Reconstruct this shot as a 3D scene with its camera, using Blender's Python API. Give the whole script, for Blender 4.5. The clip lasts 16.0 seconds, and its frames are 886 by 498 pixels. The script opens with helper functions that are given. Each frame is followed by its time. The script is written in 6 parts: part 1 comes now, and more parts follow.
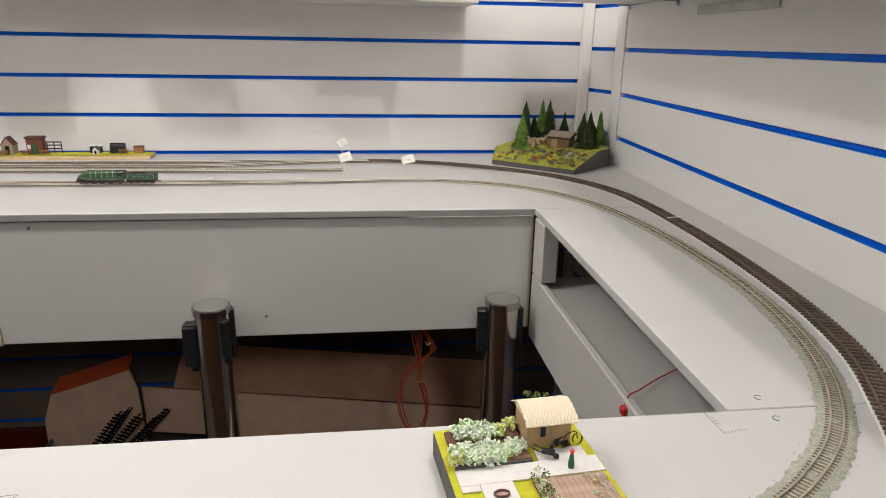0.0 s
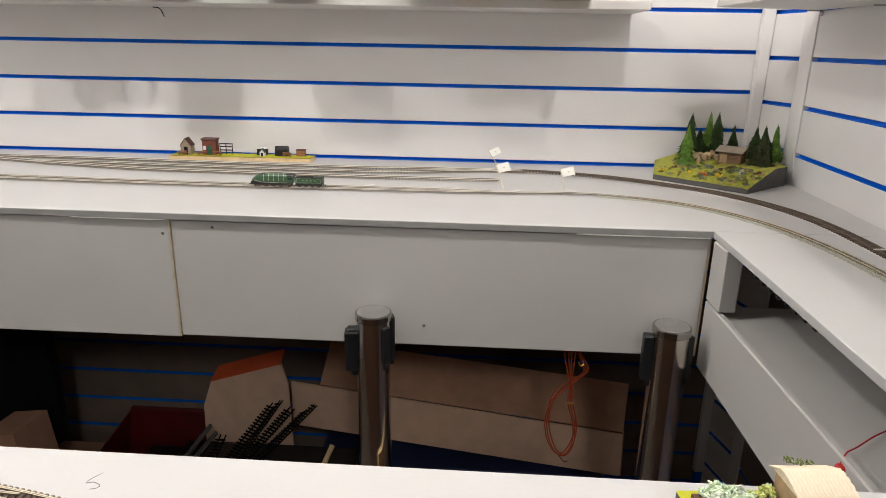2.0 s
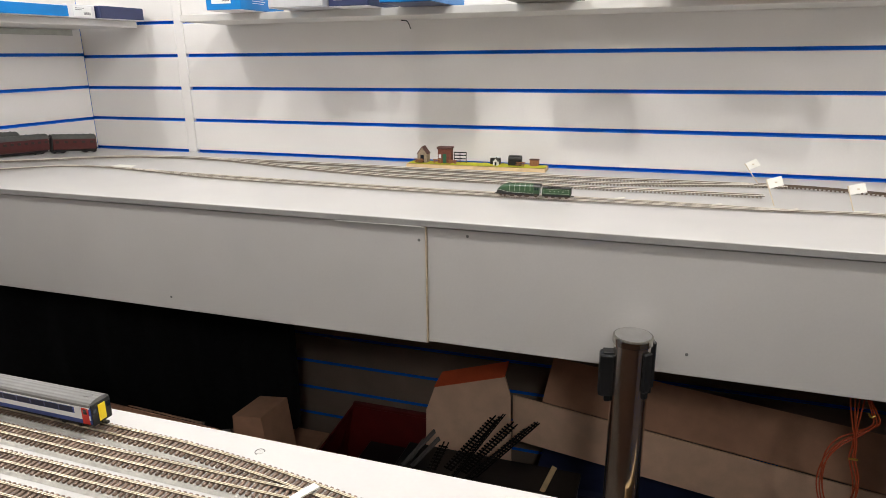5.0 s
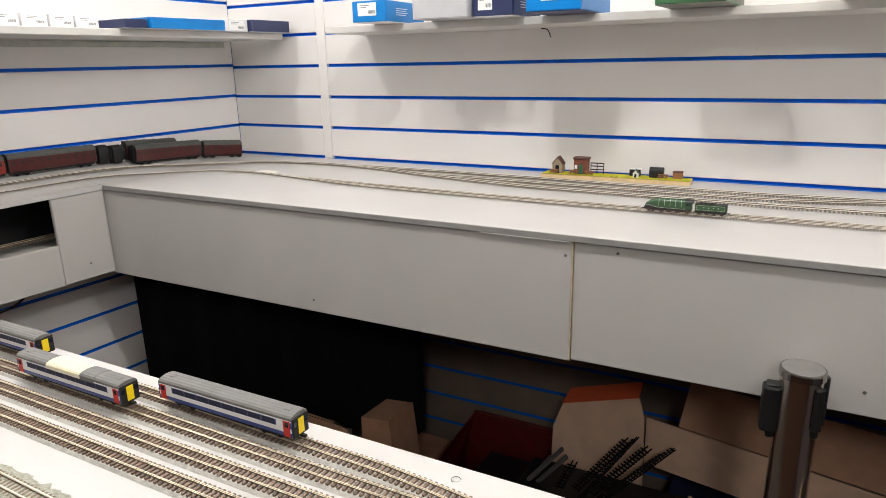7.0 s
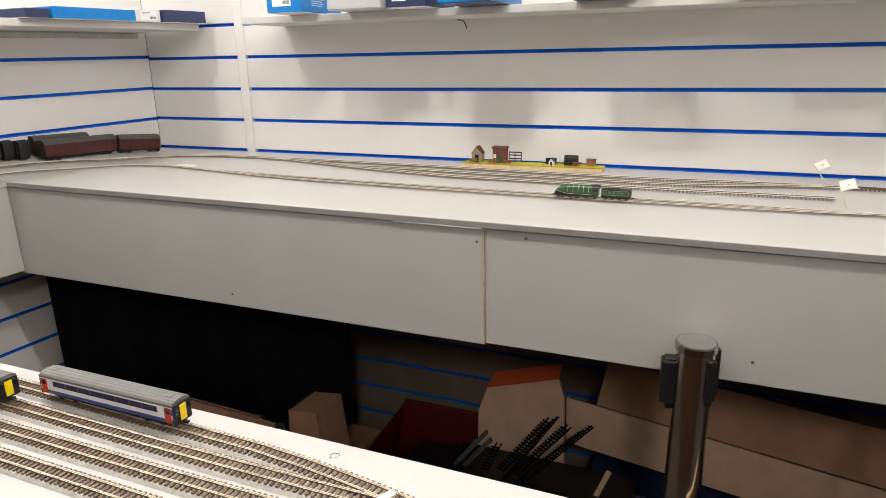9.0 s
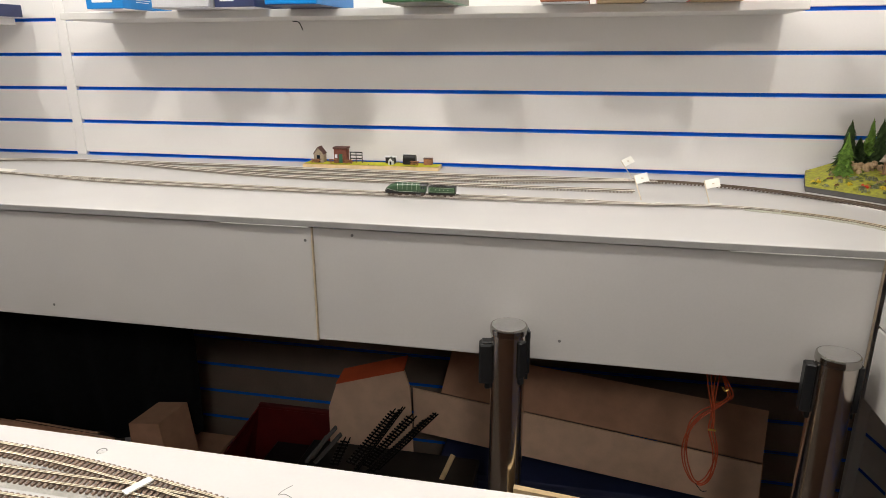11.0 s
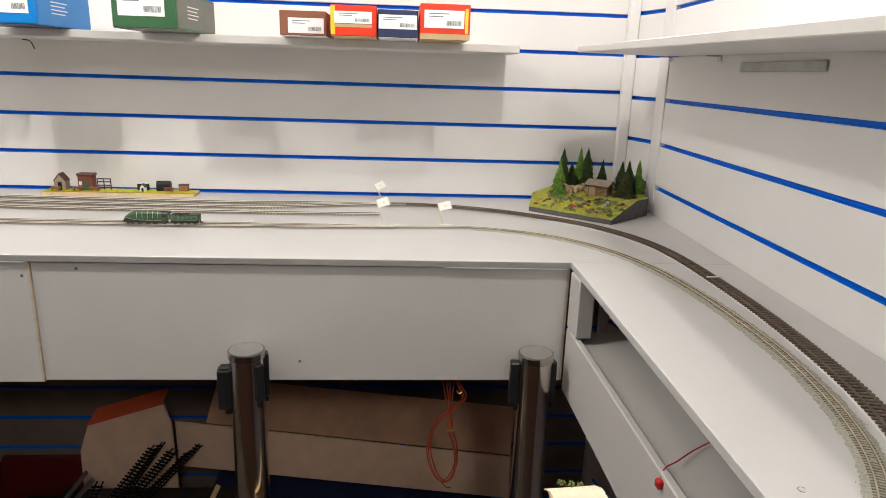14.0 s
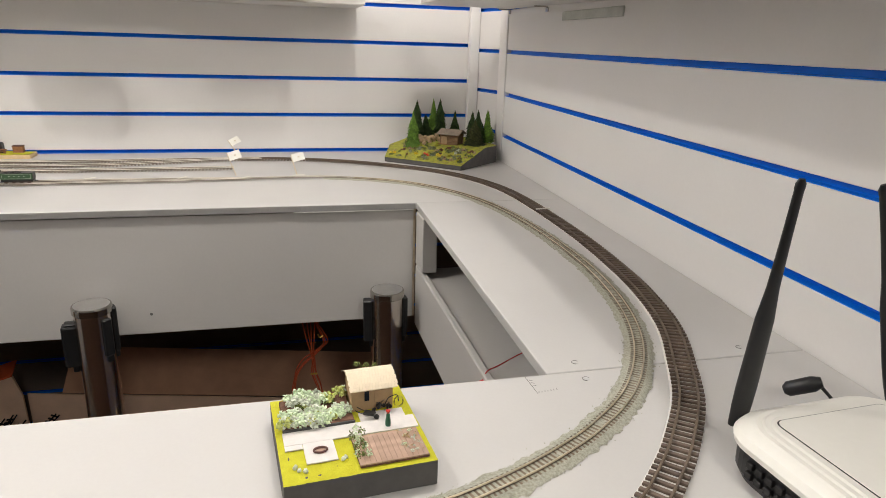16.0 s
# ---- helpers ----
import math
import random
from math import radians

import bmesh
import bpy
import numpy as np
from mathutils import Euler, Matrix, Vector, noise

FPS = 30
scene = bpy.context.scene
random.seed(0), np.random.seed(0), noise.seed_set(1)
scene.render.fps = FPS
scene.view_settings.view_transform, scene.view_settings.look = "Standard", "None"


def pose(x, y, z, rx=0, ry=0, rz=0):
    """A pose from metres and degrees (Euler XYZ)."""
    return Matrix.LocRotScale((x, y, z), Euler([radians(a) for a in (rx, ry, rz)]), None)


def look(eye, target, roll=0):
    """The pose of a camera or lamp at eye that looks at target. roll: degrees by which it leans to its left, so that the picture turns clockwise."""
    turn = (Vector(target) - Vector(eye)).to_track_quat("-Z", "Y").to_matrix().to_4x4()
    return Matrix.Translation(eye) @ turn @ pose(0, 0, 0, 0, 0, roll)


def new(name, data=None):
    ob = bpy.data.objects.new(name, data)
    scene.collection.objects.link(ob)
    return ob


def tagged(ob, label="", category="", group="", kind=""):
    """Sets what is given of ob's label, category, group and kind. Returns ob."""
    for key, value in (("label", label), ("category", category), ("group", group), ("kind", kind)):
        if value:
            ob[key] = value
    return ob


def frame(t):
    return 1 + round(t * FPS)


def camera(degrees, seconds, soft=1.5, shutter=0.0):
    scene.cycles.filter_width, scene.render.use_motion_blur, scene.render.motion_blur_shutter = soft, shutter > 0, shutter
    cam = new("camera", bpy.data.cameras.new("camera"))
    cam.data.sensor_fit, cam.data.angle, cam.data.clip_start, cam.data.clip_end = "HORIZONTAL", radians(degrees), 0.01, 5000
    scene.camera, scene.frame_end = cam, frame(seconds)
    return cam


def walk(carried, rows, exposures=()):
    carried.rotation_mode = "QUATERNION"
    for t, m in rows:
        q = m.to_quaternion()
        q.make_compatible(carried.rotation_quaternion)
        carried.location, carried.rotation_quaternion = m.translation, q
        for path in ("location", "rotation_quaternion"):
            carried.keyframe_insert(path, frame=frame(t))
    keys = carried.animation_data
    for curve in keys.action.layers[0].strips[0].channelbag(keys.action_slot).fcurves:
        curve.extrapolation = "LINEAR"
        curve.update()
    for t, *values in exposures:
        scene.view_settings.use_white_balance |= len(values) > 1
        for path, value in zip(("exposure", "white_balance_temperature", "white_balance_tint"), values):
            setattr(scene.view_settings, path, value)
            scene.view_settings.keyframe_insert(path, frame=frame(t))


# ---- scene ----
cam = camera(68.28, 16.0, soft=0.8)
PATH = [
    (0, (0.1548, 0.1277, 1.386), (0.3937, 2.0198, 0.7836), 1.04),
    (0.5, (0.1278, 0.1367, 1.3934), (0.2829, 2.0393, 0.7967), 1.30),
    (1, (0.1054, 0.1422, 1.3981), (0.1804, 2.0497, 0.8018), 0.94),
    (1.5, (0.0873, 0.1543, 1.3961), (0.0826, 2.0631, 0.7992), 0.94),
    (2, (0.0671, 0.1666, 1.3929), (-0.0372, 2.0728, 0.7967), 1.07),
    (2.5, (0.0382, 0.1754, 1.3837), (-0.1668, 2.0775, 0.8006), 0.35),
    (3, (0.0162, 0.1807, 1.3852), (-0.2826, 2.0722, 0.8081), 0.11),
    (3.5, (0.0008, 0.1803, 1.3883), (-0.3833, 2.0583, 0.8177), -0.54),
    (4, (-0.0251, 0.1859, 1.3888), (-0.4732, 2.0484, 0.8142), -0.23),
    (4.5, (-0.0571, 0.1918, 1.3861), (-0.5879, 2.0308, 0.8061), -0.03),
    (5, (-0.0849, 0.1955, 1.3833), (-0.7051, 2.0097, 0.8137), -0.59),
    (7.5, (-0.1672, 0.1828, 1.3991), (-1.0911, 1.8673, 0.8435), -1.18),
    (8, (-0.1471, 0.1876, 1.3954), (-1.0206, 1.8962, 0.8316), -1.39),
    (8.5, (-0.127, 0.1911, 1.3924), (-0.9414, 1.9255, 0.8194), -1.40),
    (11, (-0.0025, 0.18, 1.3964), (-0.4052, 2.0508, 0.815), -0.17),
    (11.5, (0.0239, 0.1696, 1.4015), (-0.2828, 2.0584, 0.8197), 0.24),
    (12, (0.0533, 0.1623, 1.403), (-0.1509, 2.067, 0.828), 1.20),
    (12.5, (0.0843, 0.1586, 1.4098), (-0.0423, 2.0733, 0.8459), 1.17),
    (13, (0.1088, 0.1555, 1.4121), (0.0644, 2.0798, 0.8688), 1.40),
    (13.5, (0.1284, 0.1484, 1.4168), (0.1774, 2.0755, 0.8841), 1.61),
    (14, (0.1517, 0.1378, 1.4229), (0.2893, 2.0644, 0.904), 1.89),
    (14.5, (0.1714, 0.1209, 1.4125), (0.4013, 2.0353, 0.8811), 1.38),
    (15, (0.1907, 0.1008, 1.4069), (0.507, 1.9951, 0.8487), 1.55),
    (15.5, (0.2063, 0.0808, 1.4019), (0.6053, 1.9534, 0.8239), 1.23),
    (16, (0.2187, 0.0616, 1.393), (0.6858, 1.9113, 0.7925), 1.81),
]
walk(cam, [(t, look(eye, target, roll)) for t, eye, target, roll in PATH],
     exposures=[(0, -0.17, 6400, 10), (1, -0.09, 6390, 10), (2, -0.07, 6370, 10), (3, 0.0, 6340, 10), (5, 0.03, 6350, 10), (7.5, 0.02, 6430, 10), (8.5, 0.03, 6540, 10), (12, 0.02, 6560, 10), (14, 0.02, 6500, 10), (16, -0.10, 6540, 10)])


# ---- world and lamps ----
world = bpy.data.worlds.new("shop_surroundings")
world.use_nodes = True
world.node_tree.nodes["Background"].inputs[0].default_value = (0.9, 0.85, 0.78, 1)
world.node_tree.nodes["Background"].inputs[1].default_value = 0.03
scene.world = world

XL, XR, YW, YF = -1.862, 0.757, 1.882, -6.0
G0, PITCH, T = 1.1034, 0.0952, 1.1
CEIL = 2.65

# Bulbs: a row hung over the layout and two larger ones in the shop behind; position, watts and radius.
BULBS = [(-1.62, 0.86, 2.25, 20, 0.035), (-0.60, 0.86, 2.25, 22, 0.035), (0.44, 0.86, 2.25, 18, 0.035), (0.50, -1.25, 2.45, 39, 0.16), (-1.3, -1.5, 2.45, 9, 0.16)]
for lx, ly, lz, watt, size in BULBS:
    lamp = bpy.data.lights.new("shop_bulb_lamp", "POINT")
    lamp.shadow_soft_size, lamp.energy, lamp.color = size, watt, (0.99, 0.962, 0.905)
    o = new("shop_bulb_lamp", lamp)
    o.location = (lx, ly, lz)


# ---- materials ----
def material(name, color, rough=0.5, metal=0.0, var=0.12, scale=14.0, bump=0.05, fine=180.0, spec=0.5, second=None, island=0.0, objvar=0.0):
    """A procedural surface: base colour broken up at two scales, uneven gloss and fine relief."""
    m = bpy.data.materials.new(name)
    m.use_nodes = True
    nt = m.node_tree
    n, l = nt.nodes, nt.links
    b = n["Principled BSDF"]
    b.inputs["Roughness"].default_value, b.inputs["Metallic"].default_value = rough, metal
    b.inputs["Specular IOR Level"].default_value = spec
    co = n.new("ShaderNodeTexCoord")
    big, small = n.new("ShaderNodeTexNoise"), n.new("ShaderNodeTexNoise")
    big.inputs["Scale"].default_value, big.inputs["Detail"].default_value = scale, 5
    small.inputs["Scale"].default_value, small.inputs["Detail"].default_value = fine, 3
    for t in (big, small):
        l.new(co.outputs["Object"], t.inputs["Vector"])
    mix = n.new("ShaderNodeMix")
    mix.data_type = "RGBA"
    c2 = second or tuple(max(0, v * (1 - 2 * var)) for v in color)
    mix.inputs["A"].default_value, mix.inputs["B"].default_value = (*color, 1), (*c2, 1)
    ramp = n.new("ShaderNodeMapRange")
    ramp.inputs["From Min"].default_value, ramp.inputs["From Max"].default_value = 0.35, 0.75
    l.new(big.outputs["Fac"], ramp.inputs["Value"])
    l.new(ramp.outputs["Result"], mix.inputs["Factor"])
    hsv = n.new("ShaderNodeHueSaturation")
    val = n.new("ShaderNodeMapRange")
    val.inputs["To Min"].default_value, val.inputs["To Max"].default_value = 1 - var, 1 + var
    l.new(small.outputs["Fac"], val.inputs["Value"])
    last = val.outputs["Result"]
    if island or objvar:
        src = n.new("ShaderNodeNewGeometry").outputs["Random Per Island"] if island else n.new("ShaderNodeObjectInfo").outputs["Random"]
        r = n.new("ShaderNodeMapRange")
        amount = island or objvar
        r.inputs["To Min"].default_value, r.inputs["To Max"].default_value = 1 - amount, 1 + amount
        l.new(src, r.inputs["Value"])
        mul = n.new("ShaderNodeMath")
        mul.operation = "MULTIPLY"
        l.new(last, mul.inputs[0])
        l.new(r.outputs["Result"], mul.inputs[1])
        last = mul.outputs[0]
    l.new(last, hsv.inputs["Value"])
    l.new(mix.outputs["Result"], hsv.inputs["Color"])
    l.new(hsv.outputs["Color"], b.inputs["Base Color"])
    rr = n.new("ShaderNodeMapRange")
    rr.inputs["To Min"].default_value, rr.inputs["To Max"].default_value = max(0.02, rough - 0.025), min(1, rough + 0.025)
    l.new(big.outputs["Fac"], rr.inputs["Value"])
    l.new(rr.outputs["Result"], b.inputs["Roughness"])
    if bump:
        bp = n.new("ShaderNodeBump")
        bp.inputs["Strength"].default_value, bp.inputs["Distance"].default_value = bump, 0.001
        l.new(small.outputs["Fac"], bp.inputs["Height"])
        l.new(bp.outputs["Normal"], b.inputs["Normal"])
    return m


WHITE_SLAT = material("white_melamine", (0.80, 0.775, 0.755), 0.42, var=0.02, scale=5, bump=0.02)
# Brown copy of the slat colour, carrying the shade below the layout.
SHADE_SLAT = material("slat_shade_brown", (0.23, 0.175, 0.14), 0.5, var=0.12, scale=9, bump=0.04)
BLUE_STRIP = material("blue_plastic_insert", (0.0, 0.185, 0.83), 0.45, var=0.08, bump=0.0, spec=0.25)
WHITE_TRIM = material("white_trim_plastic", (0.80, 0.775, 0.755), 0.38, var=0.02, scale=6, bump=0.02)
GREY_PAINT = material("grey_board_paint", (0.565, 0.55, 0.537), 0.32, var=0.025, scale=7, bump=0.06, fine=320)
GREY_APRON = material("grey_apron_paint", (0.53, 0.51, 0.49), 0.55, var=0.03, scale=6, bump=0.06, fine=260)
RAW_EDGE = material("raw_board_edge", (0.62, 0.5, 0.36), 0.7, var=0.12, scale=60)
FRONT_BLOCK_BROWN = material("brown_light_block", (0.2, 0.11, 0.07), 0.7, var=0.12, scale=30)
DARK_FLOOR = material("brown_carpet", (0.10, 0.078, 0.062), 0.9, var=0.2, scale=40, bump=0.4, fine=600)
CEILING = material("white_ceiling", (0.7, 0.68, 0.65), 0.8, var=0.03)
# Dark tone on the unseen shop walls holds back bounced light.
SHOP_WALL = material("unseen_wall_dark_tone", (0.24, 0.21, 0.19), 0.8, var=0.2, scale=6)
SHELF_WHITE = material("white_shelf_melamine", (0.68, 0.66, 0.63), 0.4, var=0.02, scale=5, bump=0.02)
STEEL = material("brushed_steel", (0.74, 0.68, 0.62), 0.17, 1.0, var=0.05, scale=12, bump=0.0, fine=500)
CHROME = material("chrome_cap", (0.5, 0.48, 0.45), 0.18, 1.0, var=0.03, bump=0.0)
CAP_TOP = material("brushed_cap_top", (0.55, 0.54, 0.53), 0.33, 0.9, var=0.06, scale=40, bump=0.02)
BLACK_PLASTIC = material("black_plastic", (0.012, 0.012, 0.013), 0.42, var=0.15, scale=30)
RAIL_PALE = material("bright_nickel_rail", (0.88, 0.83, 0.74), 0.4, 0.4, var=0.08, scale=40, bump=0.02)
SLEEPER_PALE = material("dusty_sleeper", (0.36, 0.31, 0.26), 0.75, var=0.2, scale=60, bump=0.1, island=0.2)
EDGE_GREY = material("darker_edge_grey", (0.31, 0.30, 0.29), 0.5, var=0.08, scale=30, bump=0.08)
RAIL = material("nickel_rail", (0.78, 0.69, 0.53), 0.34, 0.75, var=0.12, scale=40, bump=0.02)
RAIL_BROWN = material("weathered_rail", (0.2, 0.15, 0.11), 0.5, 0.4, var=0.15, scale=60, bump=0.1)
SLEEPER = material("brown_plastic_sleeper", (0.20, 0.135, 0.10), 0.6, var=0.15, scale=60, bump=0.1, island=0.2)
SLEEPER_DUSTY = material("dusty_brown_sleeper", (0.22, 0.165, 0.115), 0.75, var=0.2, scale=60, bump=0.1, objvar=0.2)
SLEEPER_PIECE = material("brown_siding_sleeper", (0.23, 0.155, 0.115), 0.6, var=0.15, scale=60, bump=0.1, objvar=0.22)
SLEEPER_OO = material("dark_brown_sleeper", (0.15, 0.105, 0.08), 0.55, var=0.15, scale=60, bump=0.1, objvar=0.2)
BALLAST = material("grey_ballast", (0.49, 0.485, 0.405), 0.95, var=0.45, scale=420, bump=1.0, fine=1500, second=(0.28, 0.275, 0.215))
PAPER_STRIP = material("white_paper_strip", (0.74, 0.72, 0.69), 0.7, var=0.05, scale=60)
UNDERLAY = material("pale_underlay", (0.52, 0.50, 0.46), 0.9, var=0.12, scale=200, bump=0.3, fine=900)


# ---- mesh helpers ----
def box(bm, x0, x1, y0, y1, z0, z1, bevel=0.0, seg=1):
    """A box between two corners, with its edges rounded."""
    m = Matrix.Translation(((x0 + x1) / 2, (y0 + y1) / 2, (z0 + z1) / 2)) @ Matrix.Diagonal((x1 - x0, y1 - y0, z1 - z0, 1))
    made = bmesh.ops.create_cube(bm, size=1, matrix=m)["verts"]
    if bevel:
        edges = list({e for v in made for e in v.link_edges})
        bmesh.ops.bevel(bm, geom=edges, offset=bevel, segments=seg, affect="EDGES", profile=0.5)
    return bm


def boxed(*a, **k):
    return box(bmesh.new(), *a, **k)


def lathe(profile, steps=32, centre=(0, 0)):
    """A turned body from pairs of radius and height."""
    bm = bmesh.new()
    rings = []
    for r, z in profile:
        rings.append([bm.verts.new((centre[0] + r * math.cos(a), centre[1] + r * math.sin(a), z)) for a in [2 * math.pi * k / steps for k in range(steps)]])
    for a, b in zip(rings, rings[1:]):
        for k in range(steps):
            bm.faces.new((a[k], a[(k + 1) % steps], b[(k + 1) % steps], b[k]))
    bm.faces.new(rings[0][::-1])
    bm.faces.new(rings[-1])
    return bm


def mesh_of(name, bm, smooth=False):
    bmesh.ops.recalc_face_normals(bm, faces=bm.faces)
    if smooth:
        for e in bm.edges:
            e.smooth = len(e.link_faces) != 2 or e.calc_face_angle(0.0) < 0.7
    me = bpy.data.meshes.new(name)
    bm.to_mesh(me)
    bm.free()
    if smooth:
        me.polygons.foreach_set("use_smooth", [True] * len(me.polygons))
    return me


def part(name, bm, mat, parent=None, label="", smooth=False, at=None):
    me = mesh_of(name, bm, smooth)
    me.materials.append(mat)
    ob = new(name, me)
    if at is not None:
        ob.matrix_basis = at
    if parent is not None:
        ob.parent = parent
    if label:
        tagged(ob, label)
    return ob


def thing(name, label, category, group="", kind="", at=None):
    ob = tagged(new(name), label, category, group, kind)
    ob.empty_display_size = 0.02
    if at is not None:
        ob.matrix_basis = at
    return ob


def solo(name, bm, mat, label, category, group="", kind="", smooth=False):
    return tagged(part(name, bm, mat, None, "", smooth), label, category, group, kind)


def structure(name, bm, mat, label, category="structure"):
    return solo(name, bm, mat, label, category, kind="structure")


def sweep(path, profile, bm=None, closed=True):
    """A strip or bar of the given profile (offset to the left, height) along a flat path."""
    bm = bm or bmesh.new()
    rings = []
    for k, p in enumerate(path):
        a, b = path[max(0, k - 1)], path[min(len(path) - 1, k + 1)]
        d = (b - a).normalized()
        side = Vector((-d.y, d.x, 0))
        rings.append([bm.verts.new(p + side * u + Vector((0, 0, w))) for u, w in profile])
    n = len(profile)
    for r, s in zip(rings, rings[1:]):
        for k in range(n if closed else n - 1):
            bm.faces.new((r[k], r[(k + 1) % n], s[(k + 1) % n], s[k]))
    if closed:
        bm.faces.new(rings[0][::-1])
        bm.faces.new(rings[-1])
    return bm


def lift(x, y):
    """How far the boards bow up over their true level: along the inner edge of the back board, and towards the far end wall."""
    rise = (0.003 + 0.0011 * (0.45 - x)) * max(0.0, min((y - 0.57) / 0.677, (YW - y) / 0.635))
    warp = 0.21 * max(0.0, -1.75 - x) * max(0.0, min(1.0, (y - 0.57) / 0.43, (1.85 - y) / 0.30))
    return rise + warp


def smooth_path(points, step=0.01):
    """A curve through points on the boards, at even steps."""
    pts = [Vector((x, y, lift(x, y))) for x, y in points]
    ext = [2 * pts[0] - pts[1], *pts, 2 * pts[-1] - pts[-2]]
    dense = []
    for a, b, c, d in zip(ext, ext[1:], ext[2:], ext[3:]):
        for k in range(40):
            t = k / 40
            dense.append(0.5 * (2 * b + (c - a) * t + (2 * a - 5 * b + 4 * c - d) * t * t + (3 * b - a - 3 * c + d) * t ** 3))
    dense.append(pts[-1])
    out, run = [dense[0]], 0.0
    for a, b in zip(dense, dense[1:]):
        seg = (b - a).length
        while seg > 1e-9 and run + seg >= step:
            f = (step - run) / seg
            a = a.lerp(b, f)
            out.append(a)
            seg = (b - a).length
            run = 0.0
        run += seg
    return out


# ---- room shell ----
X0, X1, Y_BAY = -4.6, 3.6, -0.35
structure("floor", boxed(X0, X1, YF - 0.1, YW + 0.1, -0.05, 0), DARK_FLOOR, "brown carpeted shop floor in shade below the layout", "floor")
structure("ceiling", boxed(X0, X1, YF - 0.1, YW + 0.1, CEIL, CEIL + 0.05), CEILING, "plain white ceiling above the layout", "ceiling")
structure("wall_south", boxed(X0, X1, YF - 0.1, YF, 0, CEIL), SHOP_WALL, "plain grey-brown wall behind the camera", "wall")
structure("wall_shop_west", boxed(X0 - 0.1, X0, YF, Y_BAY + 0.1, 0, CEIL), SHOP_WALL, "plain grey-brown end wall of the shop", "wall")
structure("wall_shop_east", boxed(X1, X1 + 0.1, YF, Y_BAY + 0.1, 0, CEIL), SHOP_WALL, "plain grey-brown end wall of the shop", "wall")
structure("wall_return_west", boxed(X0, -2.085, Y_BAY, Y_BAY + 0.1, 0, CEIL), CEILING, "plain white wall beside the layout bay", "wall")
structure("wall_return_east", boxed(0.785, X1, Y_BAY, Y_BAY + 0.1, 0, CEIL), CEILING, "plain white wall beside the layout bay", "wall")


def slat_wall(name, label, length, spans, pivot, strips, g0=G0, pitch=PITCH, lower=None):
    """A slatwall in its own frame: it runs along x from 0 and looks towards -y. Slats and blue inserts are pieces of it."""
    wall = thing(name, label, "wall", kind="structure", at=pivot)
    part("backing", boxed(-0.02, length + 0.02, 0.014, 0.06, 0, CEIL), BLUE_STRIP, wall, "blue backing seen through the grooves")
    k0 = -math.floor(g0 / pitch)
    k1 = math.floor((CEIL - g0) / pitch)
    zs = [g0 + pitch * k for k in range(k0, k1 + 1)]
    for x0, x1 in spans:
        slat = mesh_of("slat", boxed(x0, x1, 0, 0.0135, 0.0046, pitch - 0.0046, bevel=0.001))
        slat.materials.append(WHITE_SLAT)
        lip = mesh_of("groove_insert", sweep([Vector((x0, 0, 0)), Vector((x1, 0, 0))], [(0.0005, -0.0045), (0.0125, -0.0045), (0.0125, 0.0045), (0.0105, 0.0045), (0.0105, -0.0028), (0.0005, -0.0034)]))
        lip.materials.append(BLUE_STRIP)
        # Slats below the boards can take a colour with the shade painted in.
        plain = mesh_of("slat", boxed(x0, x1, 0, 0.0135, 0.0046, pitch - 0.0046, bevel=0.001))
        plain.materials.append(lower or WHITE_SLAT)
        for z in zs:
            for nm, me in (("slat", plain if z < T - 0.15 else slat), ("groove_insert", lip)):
                o = new(nm, me)
                o.parent, o.location = wall, (0, 0, z)
    for x0, x1, d in strips:
        part("joint_strip", boxed(x0, x1, d, 0.0138, 0, CEIL, bevel=0.001), WHITE_TRIM, wall, "white vertical joint strip")
    return wall


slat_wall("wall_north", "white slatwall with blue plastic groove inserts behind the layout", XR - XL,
          [(0.0, -1.500 - XL), (-1.467 - XL, 0.737 - XL)], pose(XL, YW, 0), [(-1.4995 - XL, -1.4675 - XL, -0.001)], lower=SHADE_SLAT)


def east_x(y):
    """The face of the side wall, which is not quite square to the back wall."""
    return 0.7636 + (y - 1.2) * 0.0374


def west_x(y):
    """The face of the far end wall."""
    return XL + (y - YW) * 0.06


EAST = pose(east_x(1.7), 1.7, 0, 0, 0, -92.142)
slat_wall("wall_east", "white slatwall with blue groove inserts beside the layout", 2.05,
          [(0.005, 2.05)], EAST, [(-0.057, 0.0045, -0.003)], 1.0642, 0.1043, SHADE_SLAT)
slat_wall("wall_corner", "narrow white slatwall infill beside the corner profile", 0.112,
          [(0.0, 0.112)], pose(0.757, 1.868, 0, 0, 0, -76.5), [], 1.0642, 0.1043)
slat_wall("wall_west", "white slatwall with blue groove inserts at the far end of the layout", 2.236,
          [(0.0, 2.236)], pose(west_x(Y_BAY), Y_BAY, 0, 0, 0, 86.57), [], 1.098, 0.099)
structure("corner_trim", boxed(0.7305, 0.7575, YW - 0.024, YW - 0.003, 0.2, CEIL, bevel=0.002), WHITE_TRIM, "white vertical corner profile where the slatwalls meet", "trim")


def slab(corners, z0, z1, bevel=0.0):
    """A flat board of any outline."""
    bm = bmesh.new()
    low = [bm.verts.new((x, y, z0)) for x, y in corners]
    high = [bm.verts.new((x, y, z1)) for x, y in corners]
    bm.faces.new(low[::-1])
    bm.faces.new(high)
    n = len(corners)
    for k in range(n):
        bm.faces.new((low[k], low[(k + 1) % n], high[(k + 1) % n], high[k]))
    if bevel:
        bmesh.ops.bevel(bm, geom=list(bm.edges), offset=bevel, segments=1, affect="EDGES", profile=0.5)
    return bm


